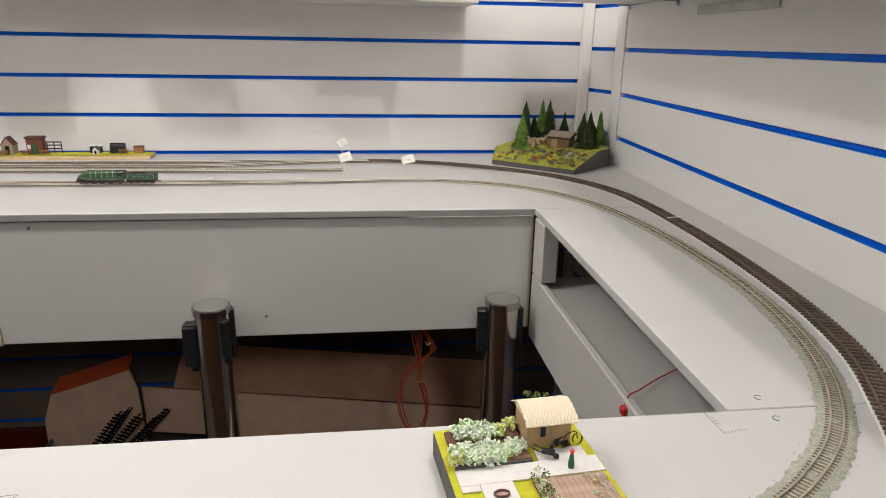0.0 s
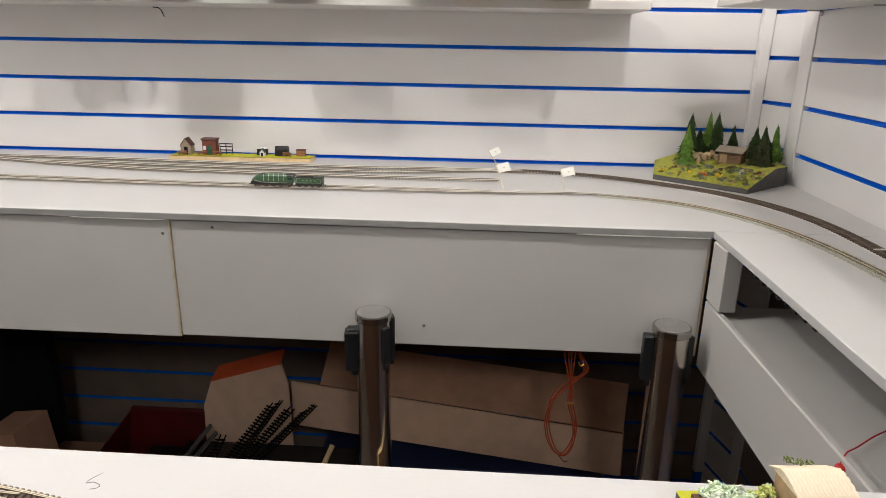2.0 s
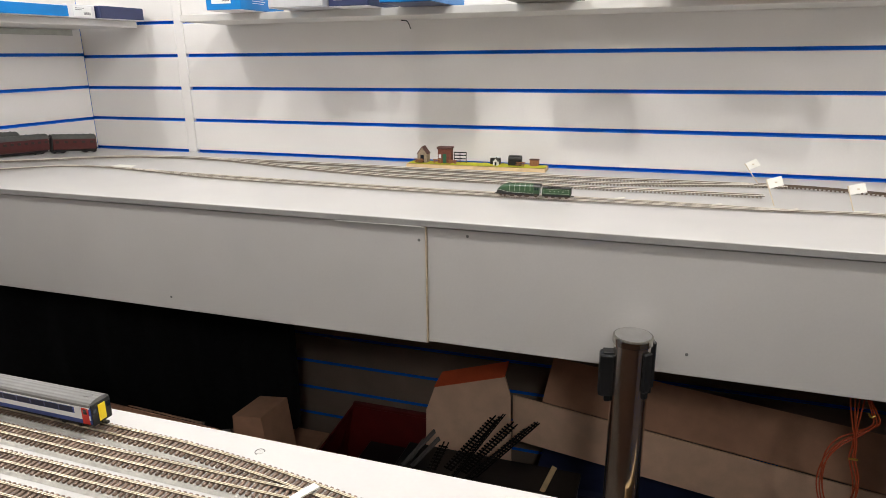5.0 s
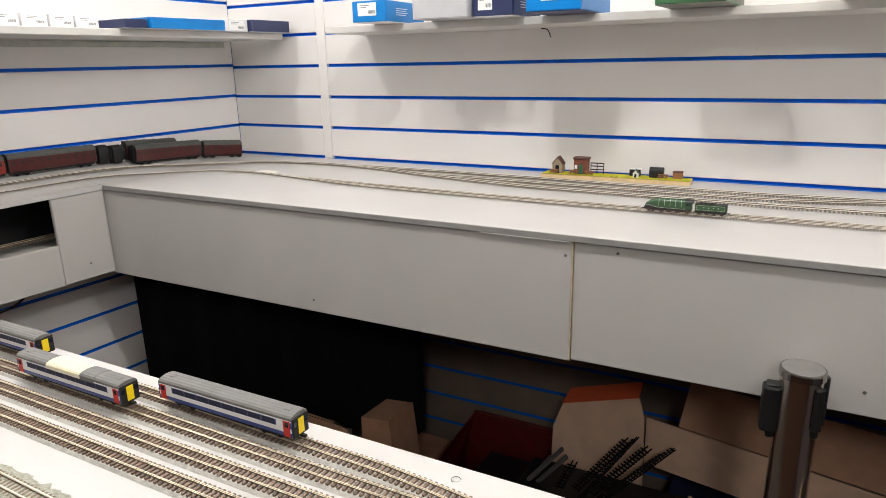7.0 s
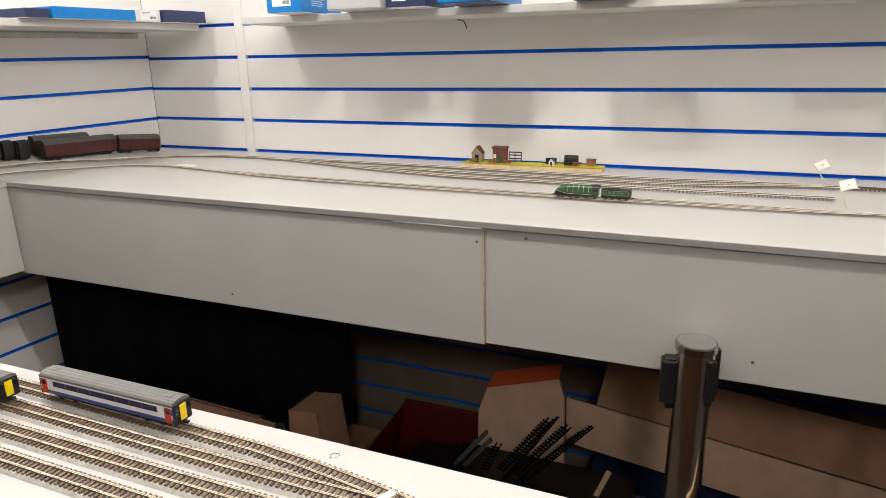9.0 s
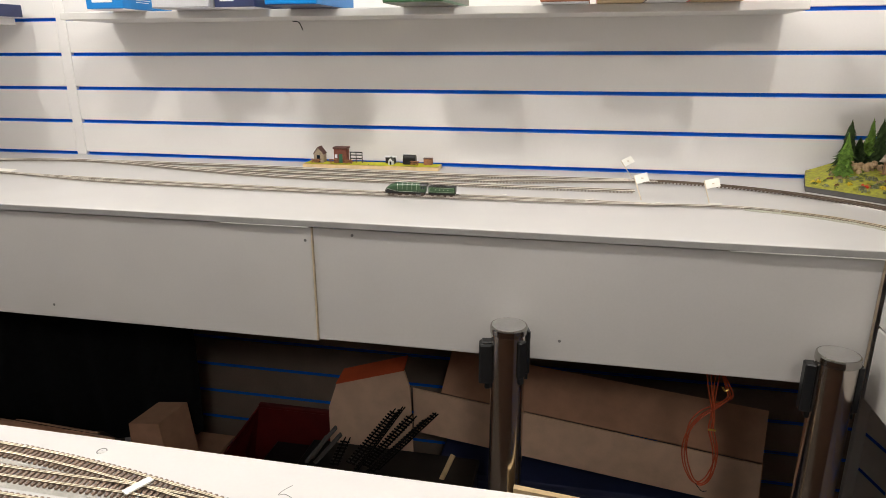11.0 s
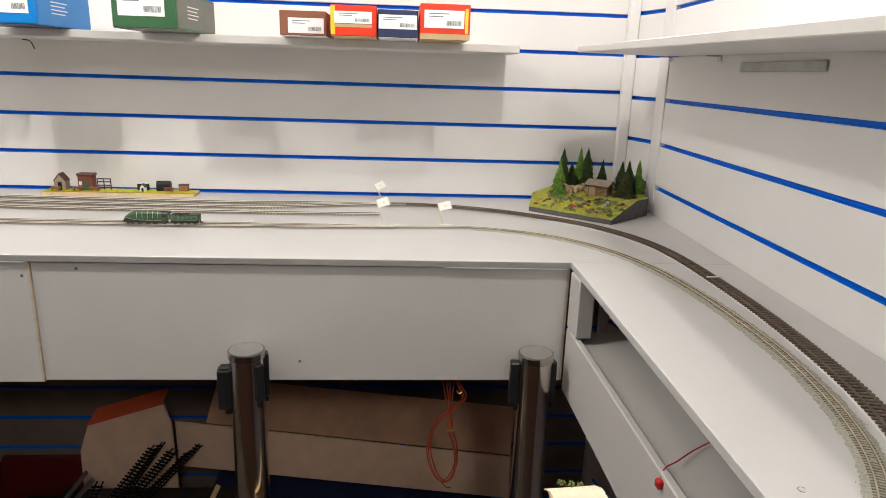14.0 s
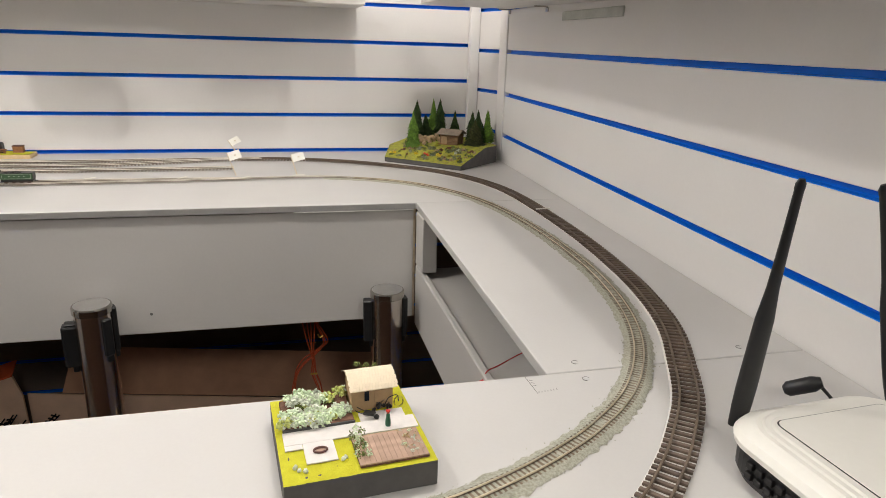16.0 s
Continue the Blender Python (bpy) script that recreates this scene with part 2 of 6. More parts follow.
# ---- layout boards ----
BACK_Y, NEAR_Y, IN_X, LEFT_X = 1.247, 0.570, 0.463, -1.728


def bowed(bm, step):
    """A flat board cut into a fine grid and bent to the bow of the layout."""
    for axis, lo, hi in ((0, -2.0, 0.8), (1, 0.57, 1.88)):
        for k in range(1, int((hi - lo) / step)):
            at, along_axis = Vector((0, 0, 0)), Vector((0, 0, 0))
            at[axis], along_axis[axis] = lo + k * step, 1
            bmesh.ops.bisect_plane(bm, geom=bm.verts[:] + bm.edges[:] + bm.faces[:], plane_co=at, plane_no=along_axis)
    for v in bm.verts:
        if v.co.z > 1.05:
            v.co.z += lift(v.co.x, v.co.y)
    return bm


def board(name, corners, label):
    return structure(name, bowed(slab(corners, T - 0.012, T, bevel=0.0008), 0.06), GREY_PAINT, label, "baseboard")


board("back_board", [(west_x(BACK_Y) + 0.002, BACK_Y), (east_x(BACK_Y) - 0.002, BACK_Y), (east_x(1.7) - 0.002, 1.7), (0.756, YW - 0.003), (XL + 0.002, YW - 0.003)], "pale grey painted baseboard along the back wall")
board("side_board", [(0.4515, NEAR_Y + 0.0014), (east_x(NEAR_Y) - 0.002, NEAR_Y + 0.0014), (east_x(BACK_Y) - 0.002, BACK_Y - 0.0012), (IN_X, BACK_Y - 0.0012)], "pale grey painted baseboard along the side wall")
board("left_board", [(west_x(NEAR_Y) + 0.002, NEAR_Y + 0.0014), (-1.768, NEAR_Y + 0.0014), (LEFT_X, BACK_Y - 0.0012), (west_x(BACK_Y) + 0.002, BACK_Y - 0.0012)], "pale grey painted baseboard joining back and front")
board("front_board", [(west_x(0.235) + 0.002, 0.235), (east_x(0.235) - 0.002, 0.235), (east_x(NEAR_Y) - 0.002, NEAR_Y), (west_x(NEAR_Y) + 0.002, NEAR_Y)], "pale grey painted baseboard at the front of the layout")
# Unseen panel added to block light from below and bounce brown.
structure("front_panel", boxed(west_x(0.24) + 0.002, 0.715, 0.2365, 0.2485, 0.0, T - 0.0125), FRONT_BLOCK_BROWN, "unseen brown panel added to shut out light below the front board", "panel")
# Thin edge strip in a darker grey than the board top.
structure("edge_trim", bowed(boxed(LEFT_X + 0.002, IN_X - 0.002, BACK_Y - 0.0022, BACK_Y - 0.0003, T - 0.0118, T - 0.0008, bevel=0.0004), 0.1), EDGE_GREY, "darker grey front edge strip of the back board", "trim")
apron = thing("apron", "grey painted plywood apron under the back board", "apron", kind="structure")
part("apron_panel", bowed(boxed(-0.4755, IN_X - 0.004, 1.2515, 1.2605, 0.8685, T - 0.0142, bevel=0.001), 0.1), GREY_APRON, apron)
part("apron_panel", bowed(boxed(-1.740, -0.4790, 1.2495, 1.2585, 0.8655, T - 0.0142, bevel=0.001), 0.1), GREY_APRON, apron)
part("joint_edge", bowed(boxed(-0.4787, -0.4767, 1.2488, 1.2585, 0.8665, T - 0.0142), 0.1), RAW_EDGE, apron, "unpainted plywood joint edge")
for x0, x1 in ((-0.655, -0.4810), (0.235, 0.458)):
    part("chipped_edge", bowed(boxed(x0, x1, BACK_Y - 0.0026, BACK_Y + 0.0022, T - 0.0136, T - 0.0122), 0.1), PAPER_STRIP, apron, "pale chipped strip below the board edge")
part("end_strip", bowed(boxed(IN_X - 0.0038, IN_X + 0.0002, 1.2525, 1.2605, 0.8685, T - 0.0125), 0.1), RAW_EDGE, apron, "unpainted plywood end edge")
side = thing("side_fascia", "grey painted lower deck and fascia under the side board", "fascia", kind="structure")
part("lower_deck", boxed(0.4736, 0.687, 0.2432, 1.2351, 0.9631, 0.9731), GREY_APRON, side)
part("fascia_panel", boxed(0.4612, 0.4732, 0.2447, 1.2368, 0.858, 0.9824, bevel=0.002), GREY_APRON, side)
part("upright", boxed(0.4605, 0.489, 1.1745, 1.2343, 0.9855, 1.0898, bevel=0.002), GREY_APRON, side)
left = thing("left_fascia", "grey painted lower deck and fascia under the left board", "fascia", kind="structure", at=pose(LEFT_X, BACK_Y, 0, 0, 0, -3.4))
# Two black sheets added to make the deck recess read as deep shade.
part("deck_dark_back", boxed(-0.172, -0.168, -0.98, 0.0, 0.9605, T - 0.0125), BLACK_PLASTIC, left, "black sheet added for the dark of the recess above the lower deck")
part("deck_dark_end", boxed(-0.1675, -0.015, -0.012, -0.002, 0.9605, T - 0.0125), BLACK_PLASTIC, left)
part("lower_deck", boxed(-0.172, -0.012, -0.98, 0.0, 0.950, 0.960), GREY_APRON, left)
part("fascia_panel", boxed(-0.012, -0.001, -0.98, -0.136, 0.871, 0.976, bevel=0.0015), GREY_APRON, left)
part("corner_panel", boxed(-0.013, -0.002, -0.1345, 0.0, 0.872, T - 0.0080, bevel=0.0015), GREY_APRON, left)

# ---- tracks ----
A_PATH = [(-1.9048, 0.3123), (-1.8663, 0.9138), (-1.8449, 1.2599), (-1.8194, 1.4267), (-1.7702, 1.5633), (-1.6767, 1.6747), (-1.5611, 1.7323), (-1.3916, 1.7553), (-1.2547, 1.7446), (-1.1538, 1.7235),
          (-0.9524, 1.6743), (-0.7788, 1.6435), (-0.6838, 1.6309), (-0.4833, 1.6249), (-0.2145, 1.6179), (0.1131, 1.6233)]
S3_PATH = [(-1.3356, 1.7549), (-1.1524, 1.7584), (-0.9696, 1.7587), (-0.7368, 1.7516), (-0.5148, 1.7406), (-0.2325, 1.7343), (-0.0915, 1.745), (0.1123, 1.749)]
A_EAST = [(0.1123, 1.749), (0.2155, 1.7407), (0.3275, 1.7111), (0.4195, 1.6671), (0.5156, 1.5979), (0.5849, 1.5289), (0.6403, 1.4309), (0.6708, 1.3134), (0.6791, 1.1567), (0.6773, 0.9797), (0.663, 0.8138),
          (0.6444, 0.7088), (0.6216, 0.6325), (0.5906, 0.5661), (0.5563, 0.5016), (0.5157, 0.448), (0.4824, 0.4114), (0.4429, 0.3767), (0.3804, 0.3413), (0.2765, 0.3154), (0.0894, 0.3055), (-0.3273, 0.3066)]
S2_PATH = [(-1.0229, 1.6923), (-0.8602, 1.6977), (-0.7094, 1.6894), (-0.5001, 1.6823), (-0.2225, 1.6781), (-0.0922, 1.6967), (0.059, 1.7362), (0.1794, 1.7461)]
B_PATH = [(-1.8274, 0.6142), (-1.8141, 0.9136), (-1.7991, 1.1612), (-1.7851, 1.3088), (-1.7312, 1.4361), (-1.6337, 1.5235), (-1.5195, 1.5472), (-1.4102, 1.5397), (-1.2801, 1.5193), (-1.1125, 1.4927), (-0.9086, 1.4813),
          (-0.6031, 1.4745), (-0.2577, 1.4755), (0.0056, 1.483), (0.1471, 1.4947), (0.2379, 1.5021), (0.3084, 1.5002), (0.3688, 1.4837), (0.4391, 1.4515), (0.4994, 1.4039), (0.5498, 1.3348), (0.5851, 1.2561), (0.6103, 1.1578),
          (0.6245, 1.0297), (0.6263, 0.8767), (0.6138, 0.7579), (0.5899, 0.6618), (0.5568, 0.5875), (0.5111, 0.5232), (0.4603, 0.4788), (0.4136, 0.4494), (0.3617, 0.4249), (0.2984, 0.4046), (0.1946, 0.3898),
          (-0.013, 0.386), (-0.3249, 0.3911), (-0.6377, 0.3988), (-1.371, 0.4114), (-1.6846, 0.453), (-1.8055, 0.5439), (-1.8274, 0.6142)]
B2_PATH = [(-1.3766, 1.5366), (-1.2543, 1.525), (-1.1115, 1.5161), (-0.9076, 1.5076), (-0.6023, 1.5008), (-0.2572, 1.5008), (-0.0447, 1.5011), (0.1471, 1.4952)]
T1_PATH = [(-1.679, 0.5465), (-0.8411, 0.543), (-0.456, 0.5369), (-0.3937, 0.5343), (-0.3523, 0.5304), (-0.3109, 0.525), (-0.2695, 0.5181), (-0.2179, 0.5086), (-0.1353, 0.4897), (-0.0528, 0.4678), (0.0503, 0.4386), (0.1534, 0.4093), (0.2568, 0.3951)]
T2_PATH = [(-1.6807, 0.5183), (-0.8422, 0.5149), (-0.4775, 0.512), (-0.3528, 0.5119), (-0.2904, 0.5123), (-0.2179, 0.5076)]
T3_PATH = [(-1.6824, 0.4902), (-0.8434, 0.4858), (-0.4784, 0.4849), (-0.2184, 0.4855), (-0.094, 0.4803)]
T4_PATH = [(-1.684, 0.462), (-0.8445, 0.4577), (-0.4792, 0.4568), (-0.1672, 0.4549), (-0.0116, 0.4533)]


def rail(path, c, z, w, h):
    """One rail of flat-bottomed section, set off from the middle of its track."""
    return sweep(path, [(c - w, z), (c + w, z), (c + w, z + 0.25 * h), (c + 0.45 * w, z + 0.4 * h), (c + 0.5 * w, z + h), (c - 0.5 * w, z + h), (c - 0.45 * w, z + 0.4 * h), (c - w, z + 0.25 * h)])


def sleeper_mesh(length, width, height):
    return boxed(-width / 2, width / 2, -length / 2, length / 2, 0, height, bevel=0.0002)


def track(name, label, points, gauge, sleeper, spacing, z0, height, rail_mat, sleeper_mat, pieces=None, rail_step=0.012, sleeper_w=0.0022, rail_h=0.002):
    """A length of model track: two rails, and its sleepers, joined or as pieces."""
    path = smooth_path(points, rail_step)
    tr = thing(name, label, "model track", "model tracks")
    zt = z0 + height
    for s in (1, -1):
        head = 0.0008 if gauge < 0.012 else 0.0011
        part("rail", rail(path, s * gauge / 2, zt + rail_h * 0.55, head, rail_h * 0.45), rail_mat, tr)
        part("rail_web", rail(path, s * gauge / 2, zt, head * 0.8, rail_h * 0.55), RAIL_BROWN, tr, "dull brown rail web")
    fine = smooth_path(points, spacing)
    single, verts, faces = [], [], []
    for a, b in zip(fine, fine[1:]):
        d = (b - a).normalized()
        m = (a + b) / 2
        if pieces and pieces(m):
            single.append((m, math.atan2(d.y, d.x)))
            continue
        s = Vector((-d.y, d.x, 0)) * sleeper / 2
        e = d * sleeper_w / 2
        base = len(verts)
        for zz in (z0, zt):
            verts += [m + e + s + Vector((0, 0, zz)), m - e + s + Vector((0, 0, zz)), m - e - s + Vector((0, 0, zz)), m + e - s + Vector((0, 0, zz))]
        faces += [tuple(base + q for q in f) for f in ((4, 5, 6, 7), (0, 1, 5, 4), (1, 2, 6, 5), (2, 3, 7, 6), (3, 0, 4, 7))]
    if verts:
        me = bpy.data.meshes.new("sleeper_row")
        me.from_pydata([tuple(v) for v in verts], [], faces)
        me.materials.append(sleeper_mat)
        o = new("sleeper_row", me)
        o.parent = tr
        tagged(o, "row of brown plastic sleepers", kind="stuff")
    if single:
        me = mesh_of("sleeper", sleeper_mesh(sleeper, sleeper_w, height))
        me.materials.append(sleeper_mat)
        for m, a in single[:300]:
            o = new("sleeper", me)
            o.parent, o.location, o.rotation_euler = tr, (m.x, m.y, m.z + z0), (0, 0, a)
    return tr


def bed(name, label, points, width, top, mat, rough=0.0028, step=0.003):
    """A low sloping bed of ballast with ragged edges."""
    path = smooth_path(points, step)
    bm = bmesh.new()
    prev = None
    for k, p in enumerate(path):
        a, b = path[max(0, k - 1)], path[min(len(path) - 1, k + 1)]
        d = (b - a).normalized()
        sd = Vector((-d.y, d.x, 0))
        ring = []
        for u, zz in ((1, 0.0), (0.72, 0.75), (0.4, 1), (0, 1), (-0.4, 1), (-0.72, 0.75), (-1, 0.0)):
            j = rough * (noise.noise(p * 55 + Vector((u * 7, 0, 0))) * 0.6 + noise.noise(p * 240 + Vector((u * 9, 3, 0)))) if abs(u) > 0.5 else 0
            jz = 0.0005 * noise.noise(p * 300 + Vector((0, u * 30, 0)))
            ring.append(bm.verts.new(p + sd * (u * width / 2 + j) + Vector((0, 0, T + 0.0003 + zz * top + (jz if zz else 0)))))
        if prev:
            for q in range(6):
                bm.faces.new((prev[q], prev[q + 1], ring[q + 1], ring[q]))
        prev = ring
    return solo(name, bm, mat, label, "ballast", kind="stuff", smooth=True)


bed("ballast_bed", "grey-green granular ballast under the inner model track", B_PATH[16:], 0.0305, 0.0024, BALLAST, rough=0.0036)
GRAINS = random.Random(21)
gv, gf = [], []
for p in smooth_path(B_PATH[16:35], 0.0006):
    a = GRAINS.uniform(0, 2 * math.pi)
    q = p + Vector((math.cos(a), math.sin(a), 0)) * (0.0125 + abs(GRAINS.gauss(0, 0.0028)))
    s, b0 = GRAINS.uniform(0.0003, 0.0008), len(gv)
    q.z = p.z + (T + 0.0006 if (q - p).length > 0.0145 else T + 0.0016)
    gv += [tuple(q + Vector((math.cos(a + k * 2.1), math.sin(a + k * 2.1), 0)) * s - Vector((0, 0, 0.0005))) for k in range(3)] + [tuple(q + Vector((0, 0, s)))]
    gf += [(b0, b0 + 1, b0 + 3), (b0 + 1, b0 + 2, b0 + 3), (b0 + 2, b0, b0 + 3)]
me = bpy.data.meshes.new("ballast_grains")
me.from_pydata(gv, [], gf)
me.materials.append(BALLAST)
tagged(new("ballast_grains", me), "loose ballast grains scattered beside the inner track", "ballast", kind="stuff")
track("model_track", "narrow model track in ballast round the layout", B_PATH[17:], 0.0092, 0.0165, 0.0046, T + 0.0016, 0.0012, RAIL, SLEEPER_DUSTY, lambda m: m.x > 0.2 and m.y < 1.25)
track("model_track", "narrow model track with bright rails along the back board", B_PATH[:18], 0.0092, 0.0165, 0.005, T + 0.0018, 0.0014, RAIL_PALE, SLEEPER_PALE)
track("model_track", "narrow model passing track along the back board", B2_PATH, 0.0092, 0.0165, 0.005, T + 0.0018, 0.0014, RAIL_PALE, SLEEPER_PALE)
for pts in (T1_PATH, T2_PATH, T3_PATH, T4_PATH):
    track("model_track", "narrow model siding track with bright rails on pale underlay", pts, 0.0092, 0.0175, 0.0049, T + 0.0022, 0.0018, RAIL, SLEEPER_PIECE, lambda m: m.x > -0.95)
    solo("track_underlay", sweep(smooth_path(pts, 0.02), [(-0.0115, T + 0.0002), (-0.0095, T + 0.0021), (0.0095, T + 0.0021), (0.0115, T + 0.0002)]), UNDERLAY, "pale grey foam underlay strip beneath a siding", "underlay", "track underlays")
solo("track_underlay", sweep(smooth_path(A_EAST[4:-3], 0.02), [(-0.0152, T + 0.0002), (-0.0143, T + 0.0014), (-0.0015, T + 0.0014), (0.0125, T + 0.0014), (0.0125, T + 0.0002)]), PAPER_STRIP, "white paper strip beneath the wide curved track", "underlay", "track underlays")
near_curve = lambda m: m.x > 0.3 and m.y < 1.25
track("model_track", "wide dark-sleepered model track curving along the side board", A_EAST, 0.0155, 0.0275, 0.0080, T + 0.0016, 0.0022, RAIL_BROWN, SLEEPER_OO, near_curve, sleeper_w=0.0034, rail_h=0.0026)
track("model_track", "wide model track curving round the far corner", A_PATH, 0.0165, 0.029, 0.0075, T + 0.001, 0.0024, RAIL_PALE, SLEEPER_PALE, sleeper_w=0.0034, rail_h=0.0026)
for pts in (S2_PATH, S3_PATH):
    track("model_track", "wide model siding track along the back wall", pts, 0.0165, 0.029, 0.0075, T + 0.001, 0.0024, RAIL_PALE, SLEEPER_PALE, sleeper_w=0.0034, rail_h=0.0026)


# ---- more materials ----
MAROON = material("maroon_coach_paint", (0.075, 0.012, 0.011), 0.32, var=0.1, scale=60, bump=0.02)
RED_COACH = material("red_coach_paint", (0.22, 0.02, 0.014), 0.35, var=0.1, scale=60, bump=0.02)
ROOF_GREY = material("grey_coach_roof", (0.085, 0.087, 0.08), 0.6, var=0.1, scale=80)
DARK_METAL = material("black_underframe", (0.012, 0.011, 0.011), 0.55, var=0.2, scale=90)
COACH_GLASS = material("brown_coach_glazing", (0.03, 0.018, 0.015), 0.4, var=0.15, bump=0.0)
GLASS_DARK = material("dark_window_glazing", (0.015, 0.02, 0.032), 0.12, var=0.1, bump=0.0)
UNIT_BLUE = material("railcar_blue_paint", (0.04, 0.075, 0.30), 0.3, var=0.06, scale=50, bump=0.0)
UNIT_PALE = material("railcar_pale_stripe", (0.82, 0.82, 0.83), 0.35, var=0.04, scale=50, bump=0.0)
UNIT_GLASS = material("navy_railcar_glazing", (0.018, 0.022, 0.06), 0.4, var=0.15, scale=200, bump=0.0, spec=0.3)
SPARE_BLACK = material("dull_black_track", (0.010, 0.009, 0.009), 0.85, var=0.2, scale=90, spec=0.15)
PILLAR = material("navy_window_pillar", (0.07, 0.08, 0.17), 0.45, var=0.05, bump=0.0)
UNIT_RED = material("railcar_red_door", (0.62, 0.03, 0.018), 0.35, var=0.06, bump=0.0)
UNIT_YELLOW = material("railcar_yellow_end", (0.92, 0.68, 0.005), 0.4, var=0.06, bump=0.0)
UNIT_ROOF = material("railcar_grey_roof", (0.17, 0.165, 0.16), 0.55, var=0.08, scale=60)
TAPE = material("cream_masking_tape", (0.84, 0.79, 0.58), 0.6, var=0.08, scale=40, bump=0.1)
LOCO_GREEN = material("engine_green_paint", (0.035, 0.085, 0.036), 0.3, var=0.1, scale=60, bump=0.0)
WHEEL_BROWN = material("brown_wheel_metal", (0.15, 0.10, 0.075), 0.45, 0.3, var=0.15, scale=200)
LOCO_LINE = material("pale_lining", (0.5, 0.56, 0.45), 0.4, var=0.05, bump=0.0)
LOCO_BLACK = material("engine_black_paint", (0.014, 0.013, 0.012), 0.35, var=0.2, scale=80)
CARD = material("brown_cardboard", (0.48, 0.265, 0.165), 0.85, var=0.1, scale=25, bump=0.15, fine=400)
CARD_PALE = material("pale_cardboard", (0.70, 0.48, 0.345), 0.85, var=0.08, scale=25, bump=0.15, fine=400)
CARD_ORANGE = material("orange_printed_card", (0.62, 0.10, 0.03), 0.7, var=0.08)
RED_PLASTIC = material("red_plastic", (0.12, 0.006, 0.006), 0.5, var=0.15, scale=20)
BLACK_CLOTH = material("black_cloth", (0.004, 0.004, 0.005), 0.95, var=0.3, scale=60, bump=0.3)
ORANGE_WIRE = material("orange_wire_insulation", (0.55, 0.09, 0.03), 0.45, var=0.1)
RED_WIRE = material("red_wire_insulation", (0.6, 0.02, 0.02), 0.45, var=0.1)
GOLD = material("gold_wire_tie", (0.75, 0.5, 0.12), 0.35, 0.7)
PAPER = material("white_paper", (0.90, 0.88, 0.81), 0.8, var=0.03, scale=60)
LABEL = material("white_label_paper", (0.88, 0.88, 0.87), 0.5, var=0.02, scale=60)
STICK = material("wooden_stick", (0.72, 0.62, 0.47), 0.7, var=0.08, scale=80)
GRASS = material("bright_green_flock", (0.42, 0.42, 0.04), 0.95, var=0.3, scale=110, bump=0.8, fine=1600, second=(0.22, 0.21, 0.06))
GRASS_YELLOW = material("yellow_green_flock", (0.60, 0.58, 0.03), 0.95, var=0.2, scale=150, bump=0.8, fine=1600, second=(0.52, 0.48, 0.02))
BASE_GREY = material("grey_diorama_base", (0.105, 0.10, 0.097), 0.75, var=0.12, scale=60, bump=0.2)
BASE_WOOD = material("pale_wood_base", (0.74, 0.54, 0.30), 0.7, var=0.12, scale=60)
PINE = material("pine_foliage", (0.045, 0.085, 0.018), 0.9, var=0.3, scale=300, bump=0.3, island=0.35, second=(0.02, 0.042, 0.01))
PINE_LIGHT = material("light_pine_foliage", (0.19, 0.34, 0.045), 0.9, var=0.3, scale=300, bump=0.3, island=0.35, second=(0.08, 0.17, 0.025))
BARK = material("bark", (0.13, 0.07, 0.035), 0.9, var=0.25, scale=300)
STONE = material("tan_stone", (0.50, 0.36, 0.21), 0.9, var=0.2, scale=200, bump=0.6, fine=1200, island=0.25)
LOG = material("brown_log_wall", (0.27, 0.16, 0.085), 0.8, var=0.2, scale=200)
SHINGLE_GREY = material("grey_brown_shingle", (0.32, 0.26, 0.20), 0.85, var=0.2, scale=250, bump=0.4, fine=1000)
BUSH = material("pale_green_bush", (0.68, 0.78, 0.58), 0.95, var=0.2, scale=250, bump=0.4, island=0.16, second=(0.56, 0.68, 0.42))
BUSH_LIME = material("lime_green_bush", (0.58, 0.62, 0.20), 0.95, var=0.2, scale=250, bump=0.4, island=0.25)
BUSH_WHITE = material("white_green_blossom", (0.66, 0.70, 0.58), 0.95, var=0.15, scale=250, bump=0.4, island=0.2)
BUSH_GREEN_DARK = material("olive_fir_foliage", (0.09, 0.105, 0.03), 0.95, var=0.3, scale=250, bump=0.4, island=0.4)
BUSH_GREEN = material("mid_green_scrub", (0.20, 0.24, 0.07), 0.95, var=0.3, scale=250, bump=0.4, island=0.4)
SCRUB_GREY = material("grey_green_scrub", (0.27, 0.29, 0.17), 0.95, var=0.3, scale=250, bump=0.4, island=0.4, second=(0.16, 0.17, 0.10))
SOIL = material("red_brown_soil", (0.20, 0.10, 0.065), 0.95, var=0.25, scale=200, bump=0.6, fine=1500)
DECK = material("pink_brown_decking", (0.46, 0.31, 0.235), 0.8, var=0.12, scale=150, objvar=0.08)
PATH_WHITE = material("white_path_card", (0.72, 0.68, 0.66), 0.85, var=0.05, scale=150, bump=0.3, fine=1200)
STRAW = material("cream_shingle_roof", (0.80, 0.68, 0.51), 0.8, var=0.06, scale=150, objvar=0.03)
HUT_WALL = material("tan_hut_wall", (0.46, 0.31, 0.17), 0.8, var=0.1, scale=150)
BRICK_RED = material("red_brick_shed", (0.22, 0.07, 0.045), 0.85, var=0.25, scale=600)
BRICK_BUFF = material("buff_brick_hut", (0.40, 0.31, 0.22), 0.85, var=0.25, scale=600)
SLATE_RED = material("red_slate_roof", (0.13, 0.055, 0.045), 0.7, var=0.2, scale=400)
GREEN_DOOR = material("green_door_paint", (0.03, 0.13, 0.07), 0.5, var=0.1)
